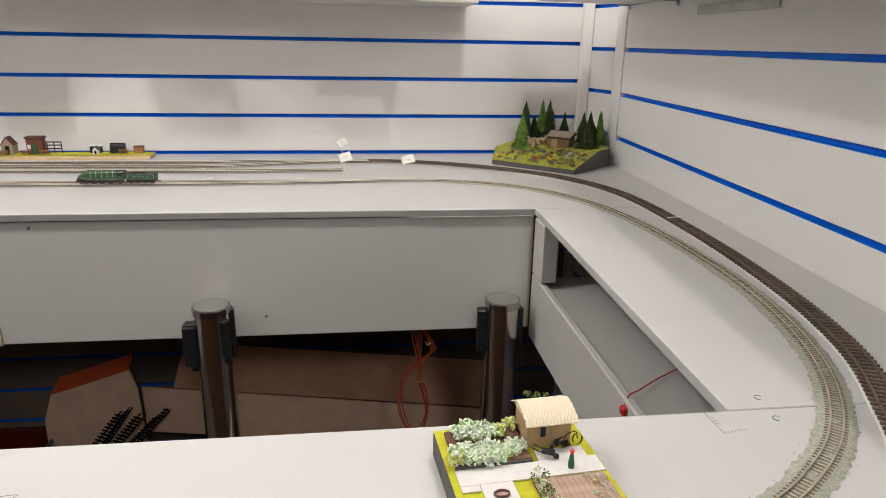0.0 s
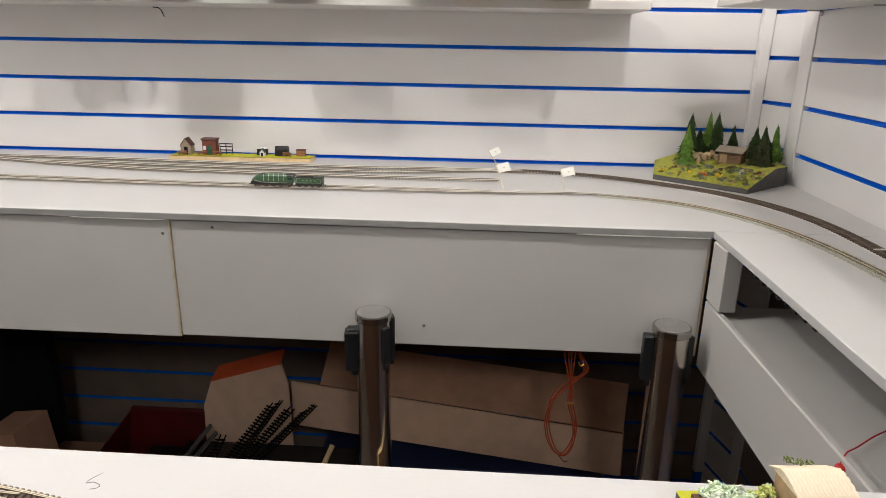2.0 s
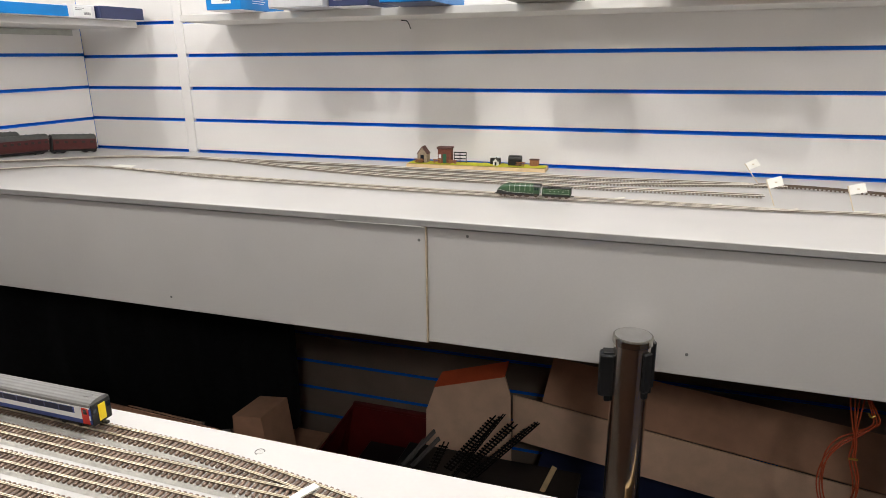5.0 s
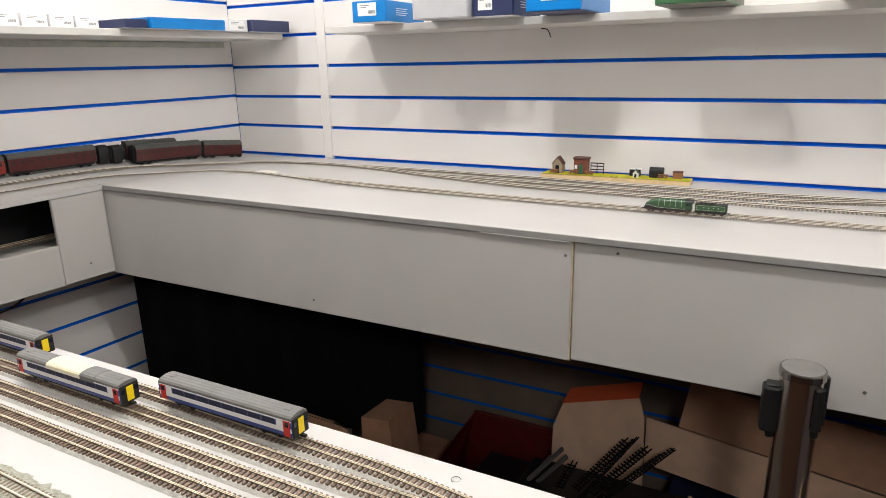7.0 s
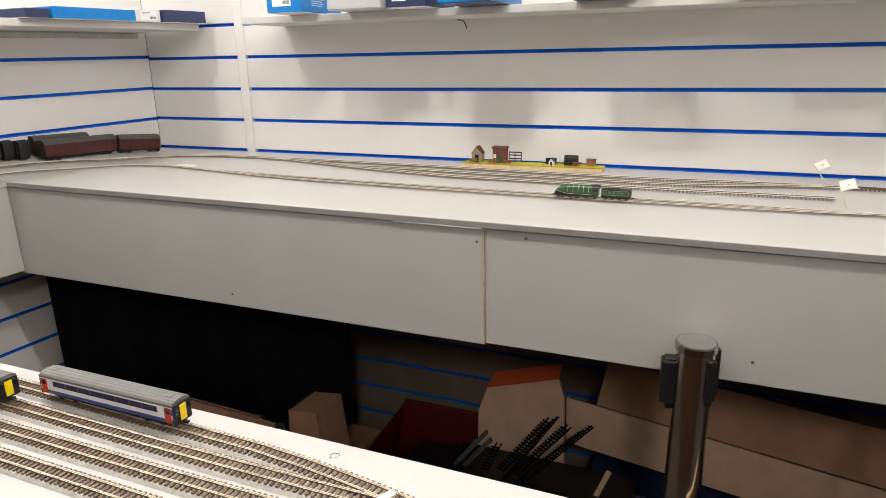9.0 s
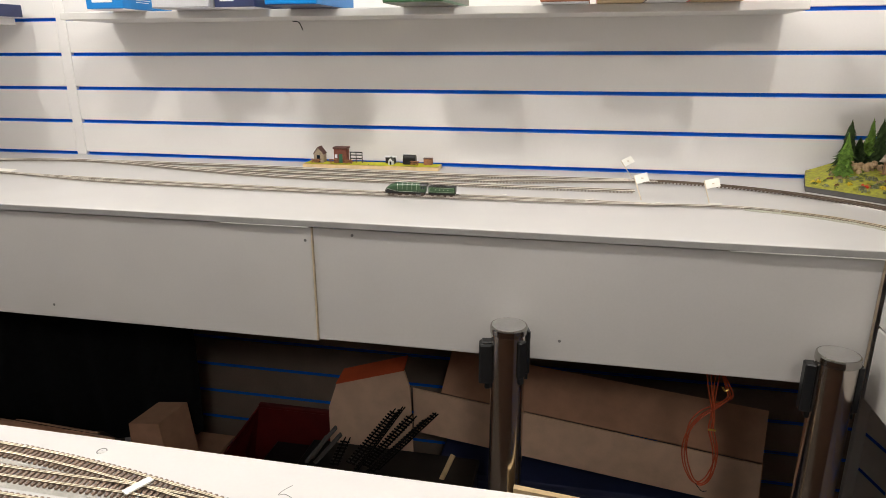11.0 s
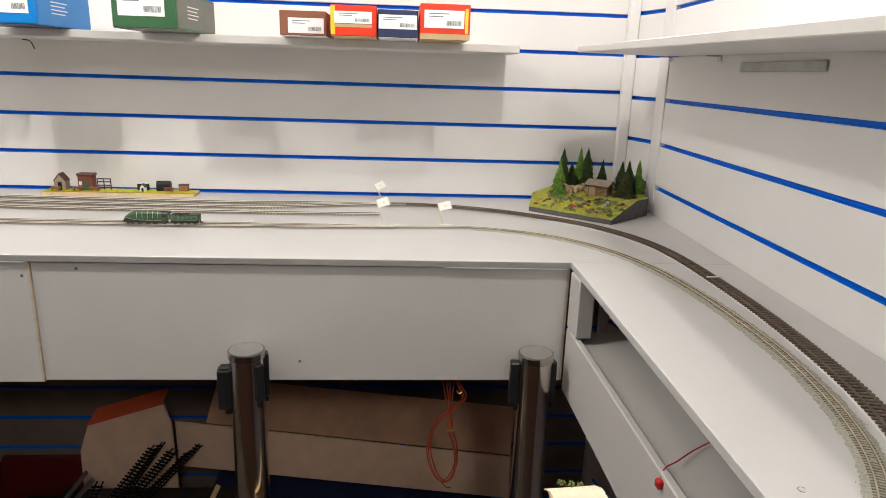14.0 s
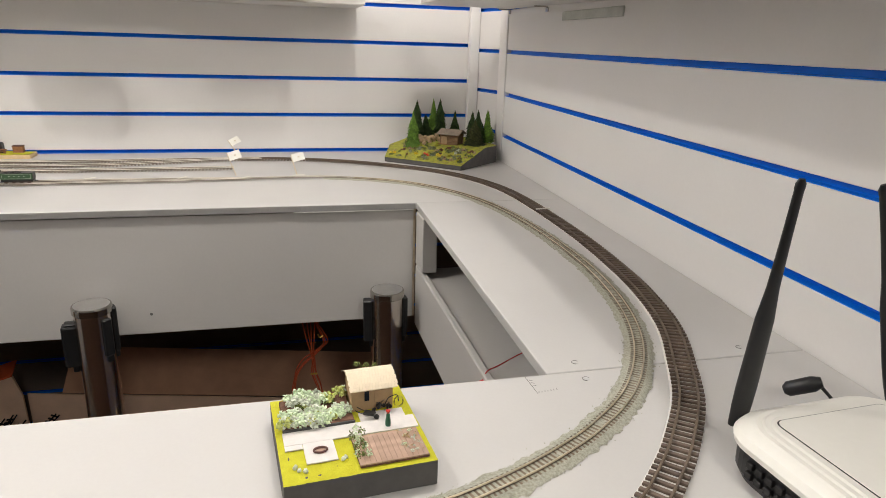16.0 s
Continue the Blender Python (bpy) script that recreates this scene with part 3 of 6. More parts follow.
BROWN_WOOD = material("brown_model_wood", (0.34, 0.15, 0.065), 0.75, var=0.15, scale=200)
ROUTER_WHITE = material("cream_white_plastic", (0.88, 0.86, 0.80), 0.32, var=0.02, scale=10, bump=0.01)
BOX_BLUE = material("blue_box_card", (0.0, 0.21, 0.62), 0.35, var=0.06, scale=20)
BOX_NAVY = material("navy_box_card", (0.03, 0.04, 0.11), 0.4, var=0.1, scale=20)
BOX_GREEN = material("dark_green_box_card", (0.045, 0.14, 0.06), 0.4, var=0.1, scale=20)
BOX_GREY = material("grey_green_box_card", (0.16, 0.16, 0.13), 0.45, var=0.1, scale=20)
BOX_BROWN = material("brown_box_card", (0.27, 0.10, 0.05), 0.6, var=0.1, scale=20)
BOX_RED = material("red_box_card", (0.80, 0.05, 0.015), 0.35, var=0.06, scale=20)
BOX_YELLOW = material("yellow_box_card", (0.85, 0.62, 0.03), 0.4, var=0.05)
BOX_WHITE = material("white_box_card", (0.78, 0.77, 0.78), 0.45, var=0.03, scale=20)
BOX_SILVER = material("silver_grey_box_card", (0.52, 0.52, 0.54), 0.35, var=0.06, scale=20)
BOX_TAN = material("tan_box_card", (0.52, 0.38, 0.2), 0.6, var=0.08)
INK = material("grey_print", (0.20, 0.20, 0.21), 0.7, var=0.1, bump=0.0)
PENCIL = material("pencil_mark", (0.17, 0.17, 0.17), 0.8, var=0.2, bump=0.0)
BRACKET_STRIP = material("grey_green_plastic_strip", (0.54, 0.55, 0.50), 0.45, var=0.1, scale=30)
SCREW = material("painted_screw_head", (0.17, 0.165, 0.16), 0.5, 0.3, var=0.1)


# ---- more shapes ----
def tube(points, radius, steps=8, bm=None):
    """A round cable through points in space."""
    bm = bm or bmesh.new()
    pts = [Vector(p) for p in points]
    ext = [2 * pts[0] - pts[1], *pts, 2 * pts[-1] - pts[-2]]
    run = []
    for a, b, c, d in zip(ext, ext[1:], ext[2:], ext[3:]):
        for k in range(6):
            t = k / 6
            run.append(0.5 * (2 * b + (c - a) * t + (2 * a - 5 * b + 4 * c - d) * t * t + (3 * b - a - 3 * c + d) * t ** 3))
    run.append(pts[-1])
    rings = []
    for k, p in enumerate(run):
        d = (run[min(k + 1, len(run) - 1)] - run[max(k - 1, 0)]).normalized()
        u = d.orthogonal().normalized() if not rings else (side - d * side.dot(d)).normalized()
        side = u
        w = d.cross(u)
        rings.append([bm.verts.new(p + radius * (math.cos(a) * u + math.sin(a) * w)) for a in [2 * math.pi * q / steps for q in range(steps)]])
    for r, s in zip(rings, rings[1:]):
        for k in range(steps):
            bm.faces.new((r[k], r[(k + 1) % steps], s[(k + 1) % steps], s[k]))
    bm.faces.new(rings[0][::-1])
    bm.faces.new(rings[-1])
    return bm


def loft(sections, cap=True):
    """A skin over rings of equal counts."""
    bm = bmesh.new()
    rings = [[bm.verts.new(p) for p in sec] for sec in sections]
    n = len(rings[0])
    for r, s in zip(rings, rings[1:]):
        for k in range(n):
            bm.faces.new((r[k], r[(k + 1) % n], s[(k + 1) % n], s[k]))
    if cap:
        bm.faces.new(rings[0][::-1])
        bm.faces.new(rings[-1])
    return bm


def clump(bm, centre, size, count, rng, flat=0.6, leaf=0.25):
    """A tuft of small uneven leaves round a centre."""
    for _ in range(count):
        d = Vector((rng.gauss(0, 1), rng.gauss(0, 1), rng.gauss(0, 1))).normalized() * size * rng.uniform(0.35, 1)
        d.z = abs(d.z) * flat * 2 if rng.random() < 0.8 else d.z * flat
        p = Vector(centre) + d
        n = Vector((rng.gauss(0, 1), rng.gauss(0, 1), rng.gauss(0, 1))).normalized()
        u = n.orthogonal().normalized() * size * leaf * rng.uniform(0.6, 1.3)
        w = n.cross(u).normalized() * size * leaf * rng.uniform(0.6, 1.3)
        h = n * size * leaf * 0.5
        vs = [bm.verts.new(q) for q in (p + u, p + w, p - u, p - w, p + h, p - h)]
        for a, b, c in ((0, 1, 4), (1, 2, 4), (2, 3, 4), (3, 0, 4), (1, 0, 5), (2, 1, 5), (3, 2, 5), (0, 3, 5)):
            bm.faces.new((vs[a], vs[b], vs[c]))
    return bm


def stone(bm, centre, size, rng):
    m = Matrix.Translation(centre) @ Euler((rng.uniform(0, 6), rng.uniform(0, 6), rng.uniform(0, 6))).to_matrix().to_4x4() @ Matrix.Diagonal((size * rng.uniform(0.7, 1.2), size * rng.uniform(0.7, 1.2), size * rng.uniform(0.5, 0.9), 1))
    vs = bmesh.ops.create_icosphere(bm, subdivisions=1, radius=1, matrix=m)["verts"]
    for v in vs:
        v.co += Vector((rng.uniform(-1, 1), rng.uniform(-1, 1), rng.uniform(-1, 1))) * size * 0.18
    return bm


# ---- belt barrier posts ----
def receiver():
    """The belt cassette of a barrier post, standing off the pole along x."""
    bm = boxed(0.026, 0.0505, -0.0125, 0.0125, 0.838, 0.914, bevel=0.004, seg=2)
    box(bm, 0.028, 0.046, -0.0095, 0.0095, 0.9135, 0.9175, bevel=0.0015)
    box(bm, 0.030, 0.040, -0.007, 0.007, 0.826, 0.839, bevel=0.002)
    return bm


def slot(r0, r1, hw, z0, z1):
    """A slim belt slot on the side of a barrier post."""
    bm = boxed(r0, r1, -hw, hw, z0, z1, bevel=0.002)
    return box(bm, r0, r0 + 0.006, -hw * 0.6, hw * 0.6, z0 - 0.012, z0, bevel=0.001)


def barrier_post(x, y, top, fittings):
    p = thing("barrier_post", "polished steel belt barrier post with black belt cassettes", "barrier post", "barrier posts", at=pose(x, y, 0))
    part("pole", lathe([(0.0300, 0.02), (0.0300, top - 0.014)], 48), STEEL, p, smooth=True)
    part("base_plate", lathe([(0.17, 0.0), (0.17, 0.012), (0.1, 0.022), (0.032, 0.03)], 40), STEEL, p, smooth=True)
    part("cap", lathe([(0.0305, top - 0.0145), (0.0322, top - 0.013), (0.0322, top - 0.0035), (0.0314, top - 0.001), (0.0290, top - 0.0008)], 48), CHROME, p, "chrome cap rim")
    part("cap_disc", lathe([(0.0288, top - 0.004), (0.0288, top - 0.0003), (0.0275, top)], 48), CAP_TOP, p, "brushed metal cap disc")
    for a, bm in fittings:
        part("belt_cassette", bm, BLACK_PLASTIC, p, "black plastic belt cassette", at=pose(0, 0, top - 0.9475, 0, 0, a))
    return p


barrier_post(-0.1095, 1.2107, 0.9488, [(188, receiver()), (-38, slot(0.0285, 0.0355, 0.0085, 0.858, 0.926)), (18, slot(0.0285, 0.0365, 0.010, 0.856, 0.938))])
barrier_post(0.4011, 1.204, 0.9477, [(176, slot(0.0285, 0.045, 0.010, 0.845, 0.928)), (4, slot(0.0285, 0.0385, 0.009, 0.850, 0.930))])

# ---- wall shelves ----
structure("shelf_north", boxed(-1.318, 0.424, 1.69, YW - 0.001, 1.4725, 1.4905, bevel=0.0015), SHELF_WHITE, "white melamine shelf on the back slatwall", "shelf")
structure("shelf_west", slab([(west_x(-0.3) + 0.001, -0.3), (-1.757, -0.3), (-1.617, YW - 0.02), (west_x(YW - 0.02) + 0.001, YW - 0.02)], 1.4705, 1.4885, bevel=0.0015), SHELF_WHITE, "white melamine shelf on the end slatwall", "shelf")
side_shelf = structure("shelf_east", slab([(east_x(0.15) - 0.235, -1.49), (east_x(0.15) - 0.001, -1.49), (east_x(1.70) - 0.001, 0.06), (east_x(1.64) - 0.235, 0.0)], 0.0, 0.0135, bevel=0.0015), SHELF_WHITE, "white melamine shelf on the side slatwall", "shelf")
side_shelf.matrix_basis = pose(0, 1.64, 1.4776, 0.85)
ticket = tagged(part("ticket_strip", boxed(0.372, 0.635, -0.004, -0.001, 1.4425, 1.459, bevel=0.001), BRACKET_STRIP), "grey-green plastic ticket strip under the side shelf", "ticket strip", "ticket strips")
ticket.matrix_basis = EAST
ticket = tagged(part("ticket_strip", boxed(1.2, 2.205, -0.004, -0.001, 1.452, 1.468, bevel=0.001), BRACKET_STRIP), "long grey plastic ticket strip under the end shelf", "ticket strip", "ticket strips")
ticket.matrix_basis = pose(west_x(Y_BAY), Y_BAY, 0, 0, 0, 86.57)
for y in (1.685, 1.42):
    bracket = thing("shelf_bracket", "small chrome bracket holding the side shelf on the slatwall", "bracket", "shelf brackets", at=pose(east_x(y) - 0.001, y, 1.4776 + (y - 1.64) * 0.0148))
    part("arm", boxed(-0.030, 0.0, -0.0015, 0.0015, -0.0035, -0.0005, bevel=0.0004), CHROME, bracket)
    part("hook_plate", boxed(-0.0025, 0.0, -0.006, 0.006, -0.012, -0.0036, bevel=0.0005), CHROME, bracket)


# ---- stock boxes on the shelves ----
def stock_box(x0, x1, y0, y1, z, h, mats, label, print_box=None, at=None, bands=(), under=None, side=None, turn=0.0):
    """A card model box with a tuck lid, its printed label and bars for small print. It looks towards -y."""
    w, d = x1 - x0, y1 - y0
    b = thing("model_box", label, "box", "stock boxes", at=at or pose((x0 + x1) / 2, y0, z, 0, 0, turn))
    part("carton", boxed(-w / 2, w / 2, 0, d, 0.0012, h, bevel=0.0015), mats, b)
    part("underside", boxed(-w / 2 + 0.001, w / 2 - 0.001, 0.001, d - 0.001, 0, 0.0012), under or BOX_WHITE, b, "card underside in the tone given")
    part("side_print", boxed(w / 2, w / 2 + 0.0004, 0.004, d - 0.004, h * 0.08, h * 0.94), side or mats, b)
    for k in range(4):
        part("print_line", boxed(w / 2 + 0.0005, w / 2 + 0.0008, d * 0.25, d * (0.5 + 0.04 * (k % 2)), h * (0.34 + 0.1 * k), h * (0.37 + 0.1 * k)), BOX_WHITE if mats is not BOX_WHITE else INK, b)
    part("lid_flap", boxed(-w / 2 + 0.002, w / 2 - 0.002, -0.0006, 0.0, h * 0.04, h * 0.96), mats, b)
    for x, y, ww, hh, mat in bands:
        part("colour_panel", boxed(x * w - w / 2, (x + ww) * w - w / 2, -0.0011, -0.0007, y * h, (y + hh) * h), mat, b)
    if print_box:
        x, y, ww, hh = print_box
        lab = part("printed_label", boxed(x * w - w / 2, (x + ww) * w - w / 2, -0.0018, -0.0012, y * h, (y + hh) * h), LABEL, b, "white paper label")
        rng = random.Random(int(abs(x0) * 1000))
        lx, lw, ly, lh = x * w - w / 2, ww * w, y * h, hh * h
        bars = bmesh.new()
        for r in range(2):
            zz = ly + lh * (0.78 - 0.16 * r)
            box(bars, lx + lw * 0.12, lx + lw * (0.62 - 0.15 * r), -0.0022, -0.0019, zz, zz + lh * 0.05)
        part("print_line", bars, INK, lab)
        bars = bmesh.new()
        px = lx + lw * 0.56
        while px < lx + lw * 0.92:
            bw = rng.uniform(0.0005, 0.0014)
            box(bars, px, px + bw, -0.0022, -0.0019, ly + lh * 0.16, ly + lh * 0.42)
            px += bw + rng.uniform(0.0005, 0.0012)
        part("bar_code", bars, INK, lab)
    return b


Z_SHELF = 1.4906
stock_box(-1.1597, -1.0638, 1.5983, 1.7983, Z_SHELF, 0.050, BOX_BLUE, "bright blue card model box with white label on the shelf", (0.18, 0.3, 0.55, 0.6), turn=2)
stock_box(-0.9878, -0.8458, 1.5969, 1.8169, Z_SHELF, 0.062, BOX_SILVER, "white and silver card model box on the shelf", None, under=BOX_SILVER)
stock_box(-0.8403, -0.741, 1.615, 1.795, Z_SHELF, 0.055, BOX_NAVY, "navy card model box with small white label on the shelf", (0.15, 0.25, 0.35, 0.6))
# The next two boxes have undersides toned dark for the shadow there.
stock_box(-0.6897, -0.5710, 1.5601, 1.7951, Z_SHELF, 0.075, BOX_BLUE, "large bright blue card model box overhanging the shelf", (0.28, 0.28, 0.6, 0.6), under=BOX_NAVY)
stock_box(-0.4264, -0.2969, 1.5573, 1.7923, Z_SHELF, 0.075, BOX_GREEN, "dark green card model box overhanging the shelf", (0.1, 0.32, 0.72, 0.6), side=BOX_GREY, under=BOX_GREY, turn=-3)
stock_box(-0.1078, -0.0082, 1.6311, 1.8061, Z_SHELF, 0.052, BOX_BROWN, "brown card model box with white label on the shelf", (0.18, 0.12, 0.76, 0.6))
stock_box(0.0064, 0.1006, 1.5714, 1.7864, Z_SHELF, 0.062, BOX_RED, "red and yellow card model box on the shelf", (0.08, 0.42, 0.82, 0.38), bands=((0.0, 0.06, 0.1, 0.9, BOX_YELLOW), (0.08, 0.3, 0.82, 0.1, BOX_TAN)), under=BOX_TAN)
stock_box(0.1036, 0.1859, 1.5701, 1.7851, Z_SHELF, 0.056, BOX_NAVY, "navy card model box with wide white label on the shelf", (0.02, 0.32, 0.96, 0.5))
stock_box(0.1908, 0.2941, 1.5592, 1.7842, Z_SHELF, 0.070, BOX_RED, "red card model box with white label on the shelf", (0.08, 0.32, 0.80, 0.5), bands=((0.0, 0.0, 1.0, 0.16, BOX_TAN), (0.9, 0.18, 0.06, 0.7, BOX_YELLOW)), under=BOX_TAN)


def west_box(y0, y1, x_front, h, mat, label, print_box=None):
    return stock_box(0, y1 - y0, 0, 0.11, 0, h, mat, label, print_box, at=pose(x_front, (y0 + y1) / 2, 1.4886, 0, 0, 86.57))


for y0, y1 in ((1.0422, 1.0966), (1.1036, 1.1608), (1.1687, 1.2249), (1.2318, 1.2888)):
    west_box(y0, y1, -1.7007, 0.030, BOX_WHITE, "small white card model box with printed end on the shelf", (0.1, 0.15, 0.8, 0.75))
west_box(1.3032, 1.3640, -1.6187, 0.022, BOX_NAVY, "flat navy card model box lying on the shelf")
west_box(1.3660, 1.6014, -1.6008, 0.028, BOX_BLUE, "long flat blue card model box lying on the shelf")
west_box(1.6112, 1.6986, -1.6072, 0.034, BOX_WHITE, "white labelled end of a model box on the shelf", (0.2, 0.12, 0.65, 0.76))
west_box(1.7014, 1.8534, -1.5846, 0.034, BOX_NAVY, "navy grey card model box on the shelf")


# ---- model coaches on the wide track ----
def coach(at, length, w, h, body, label):
    c = thing("model_coach", label, "model coach", "model coaches", at=at)
    zf = 0.011
    hb = h - zf
    part("body", boxed(-length / 2, length / 2, -w / 2, w / 2, zf, zf + hb * 0.72, bevel=0.0015), body, c)
    arc = [(w / 2 + 0.0006) * math.cos(math.pi * k / 12) for k in range(13)]
    ring = [(y, zf + hb * 0.7 + hb * 0.3 * math.sin(math.pi * k / 12) ** 0.8) for k, y in enumerate(arc)]
    part("roof", loft([[Vector((x, y, z)) for y, z in ring] for x in (-length / 2, length / 2)]), ROOF_GREY, c, "weathered grey roof")
    n = max(4, int(length / 0.021))
    win = mesh_of("window", boxed(-0.0048, 0.0048, -0.0003, 0.0003, -0.0034, 0.0034, bevel=0.0002))
    win.materials.append(COACH_GLASS)
    for k in range(n):
        for s in (1, -1):
            o = new("window", win)
            o.parent, o.location = c, (-length / 2 + (k + 0.5) * length / n, s * (w / 2 + 0.0002), zf + hb * 0.5)
    part("underframe", boxed(-length / 2 + 0.004, length / 2 - 0.004, -w * 0.36, w * 0.36, 0.006, zf + 0.0004), DARK_METAL, c)
    for s in (-1, 1):
        bm = boxed(s * length * 0.36 - 0.019, s * length * 0.36 + 0.019, -w * 0.36, w * 0.36, 0.0035, 0.0095, bevel=0.001)
        for dx in (-0.012, 0.012):
            for sy in (-1, 1):
                bmesh.ops.create_cone(bm, cap_ends=True, segments=14, radius1=0.0062, radius2=0.0062, depth=0.002, matrix=pose(s * length * 0.36 + dx, sy * 0.0085, 0.0062, 90))
        part("bogie", bm, DARK_METAL, c)
        part("gangway", boxed(min(s * length / 2, s * (length / 2 + 0.004)), max(s * length / 2, s * (length / 2 + 0.004)), -w * 0.27, w * 0.27, zf + 0.002, zf + hb * 0.82, bevel=0.001), DARK_METAL, c)
        part("end_panel", loft([[Vector((x, y * 0.96, z - 0.001)) for y, z in [(w / 2, zf), *ring, (-w / 2, zf)]] for x in sorted((s * length / 2, s * (length / 2 + 0.0012)))]), DARK_METAL, c, "black coach end")
    for k in range(6):
        part("roof_vent", boxed(-length / 2 + (k + 0.5) * length / 6 - 0.002, -length / 2 + (k + 0.5) * length / 6 + 0.002, -0.0015, 0.0015, h - 0.0012, h + 0.001), ROOF_GREY, c)
    return c


def along(ax, ay, bx, by, z):
    la, lb = lift(ax, ay), lift(bx, by)
    run = math.hypot(bx - ax, by - ay)
    return pose((ax + bx) / 2, (ay + by) / 2, z + (la + lb) / 2, 0, -math.degrees(math.atan2(lb - la, run)), math.degrees(math.atan2(by - ay, bx - ax)))


COACH_Z = T + 0.0008
coach(along(-1.9137, 0.8742, -1.9013, 1.1043, COACH_Z), 0.235, 0.034, 0.058, RED_COACH, "red model coach with grey roof in a row by the wall")
coach(along(-1.9006, 1.1142, -1.8876, 1.3407, COACH_Z), 0.230, 0.034, 0.058, MAROON, "maroon model coach with grey roof beside the wall")
coach(along(-1.8838, 1.4368, -1.8747, 1.6027, COACH_Z), 0.170, 0.034, 0.058, MAROON, "maroon model coach standing against the wall")
coach(along(-1.8400, 1.4317, -1.8330, 1.662, COACH_Z), 0.232, 0.034, 0.058, MAROON, "maroon model coach with many windows and grey roof")
coach(along(-1.8264, 1.6726, -1.7778, 1.7868, COACH_Z), 0.122, 0.034, 0.056, MAROON, "short maroon model van with a dark end")


def coach_end_body(at, label):
    """A short black body with an arched roof, standing in for a coach end."""
    v = thing("coach_end", label, "model van", "model vans", at=at)
    w, l, h = 0.032, 0.030, 0.054
    arch = [Vector((0, w / 2 * math.cos(math.pi * k / 12), 0.040 + (h - 0.040) * math.sin(math.pi * k / 12) ** 0.8)) for k in range(13)]
    ring = [Vector((0, w / 2, 0.010)), *arch, Vector((0, -w / 2, 0.010))]
    part("body", loft([[p + Vector((x, 0, 0)) for p in ring] for x in (-l / 2, l / 2)]), DARK_METAL, v)
    part("gangway", boxed(-l / 2 - 0.003, -l / 2, -0.007, 0.007, 0.013, 0.044, bevel=0.001), DARK_METAL, v)
    part("chassis", boxed(-l / 2 + 0.002, l / 2 - 0.002, -0.011, 0.011, 0.003, 0.0102), DARK_METAL, v)
    return v


coach_end_body(pose(-1.8856, 1.3643, COACH_Z + lift(-1.8856, 1.3643), 0, 0, 90), "short black stand-in for a coach end between maroon coaches")
coach_end_body(pose(-1.8726, 1.3995, COACH_Z + lift(-1.8726, 1.3995), 0, 0, 90), "short black stand-in for a coach end beside a maroon coach")

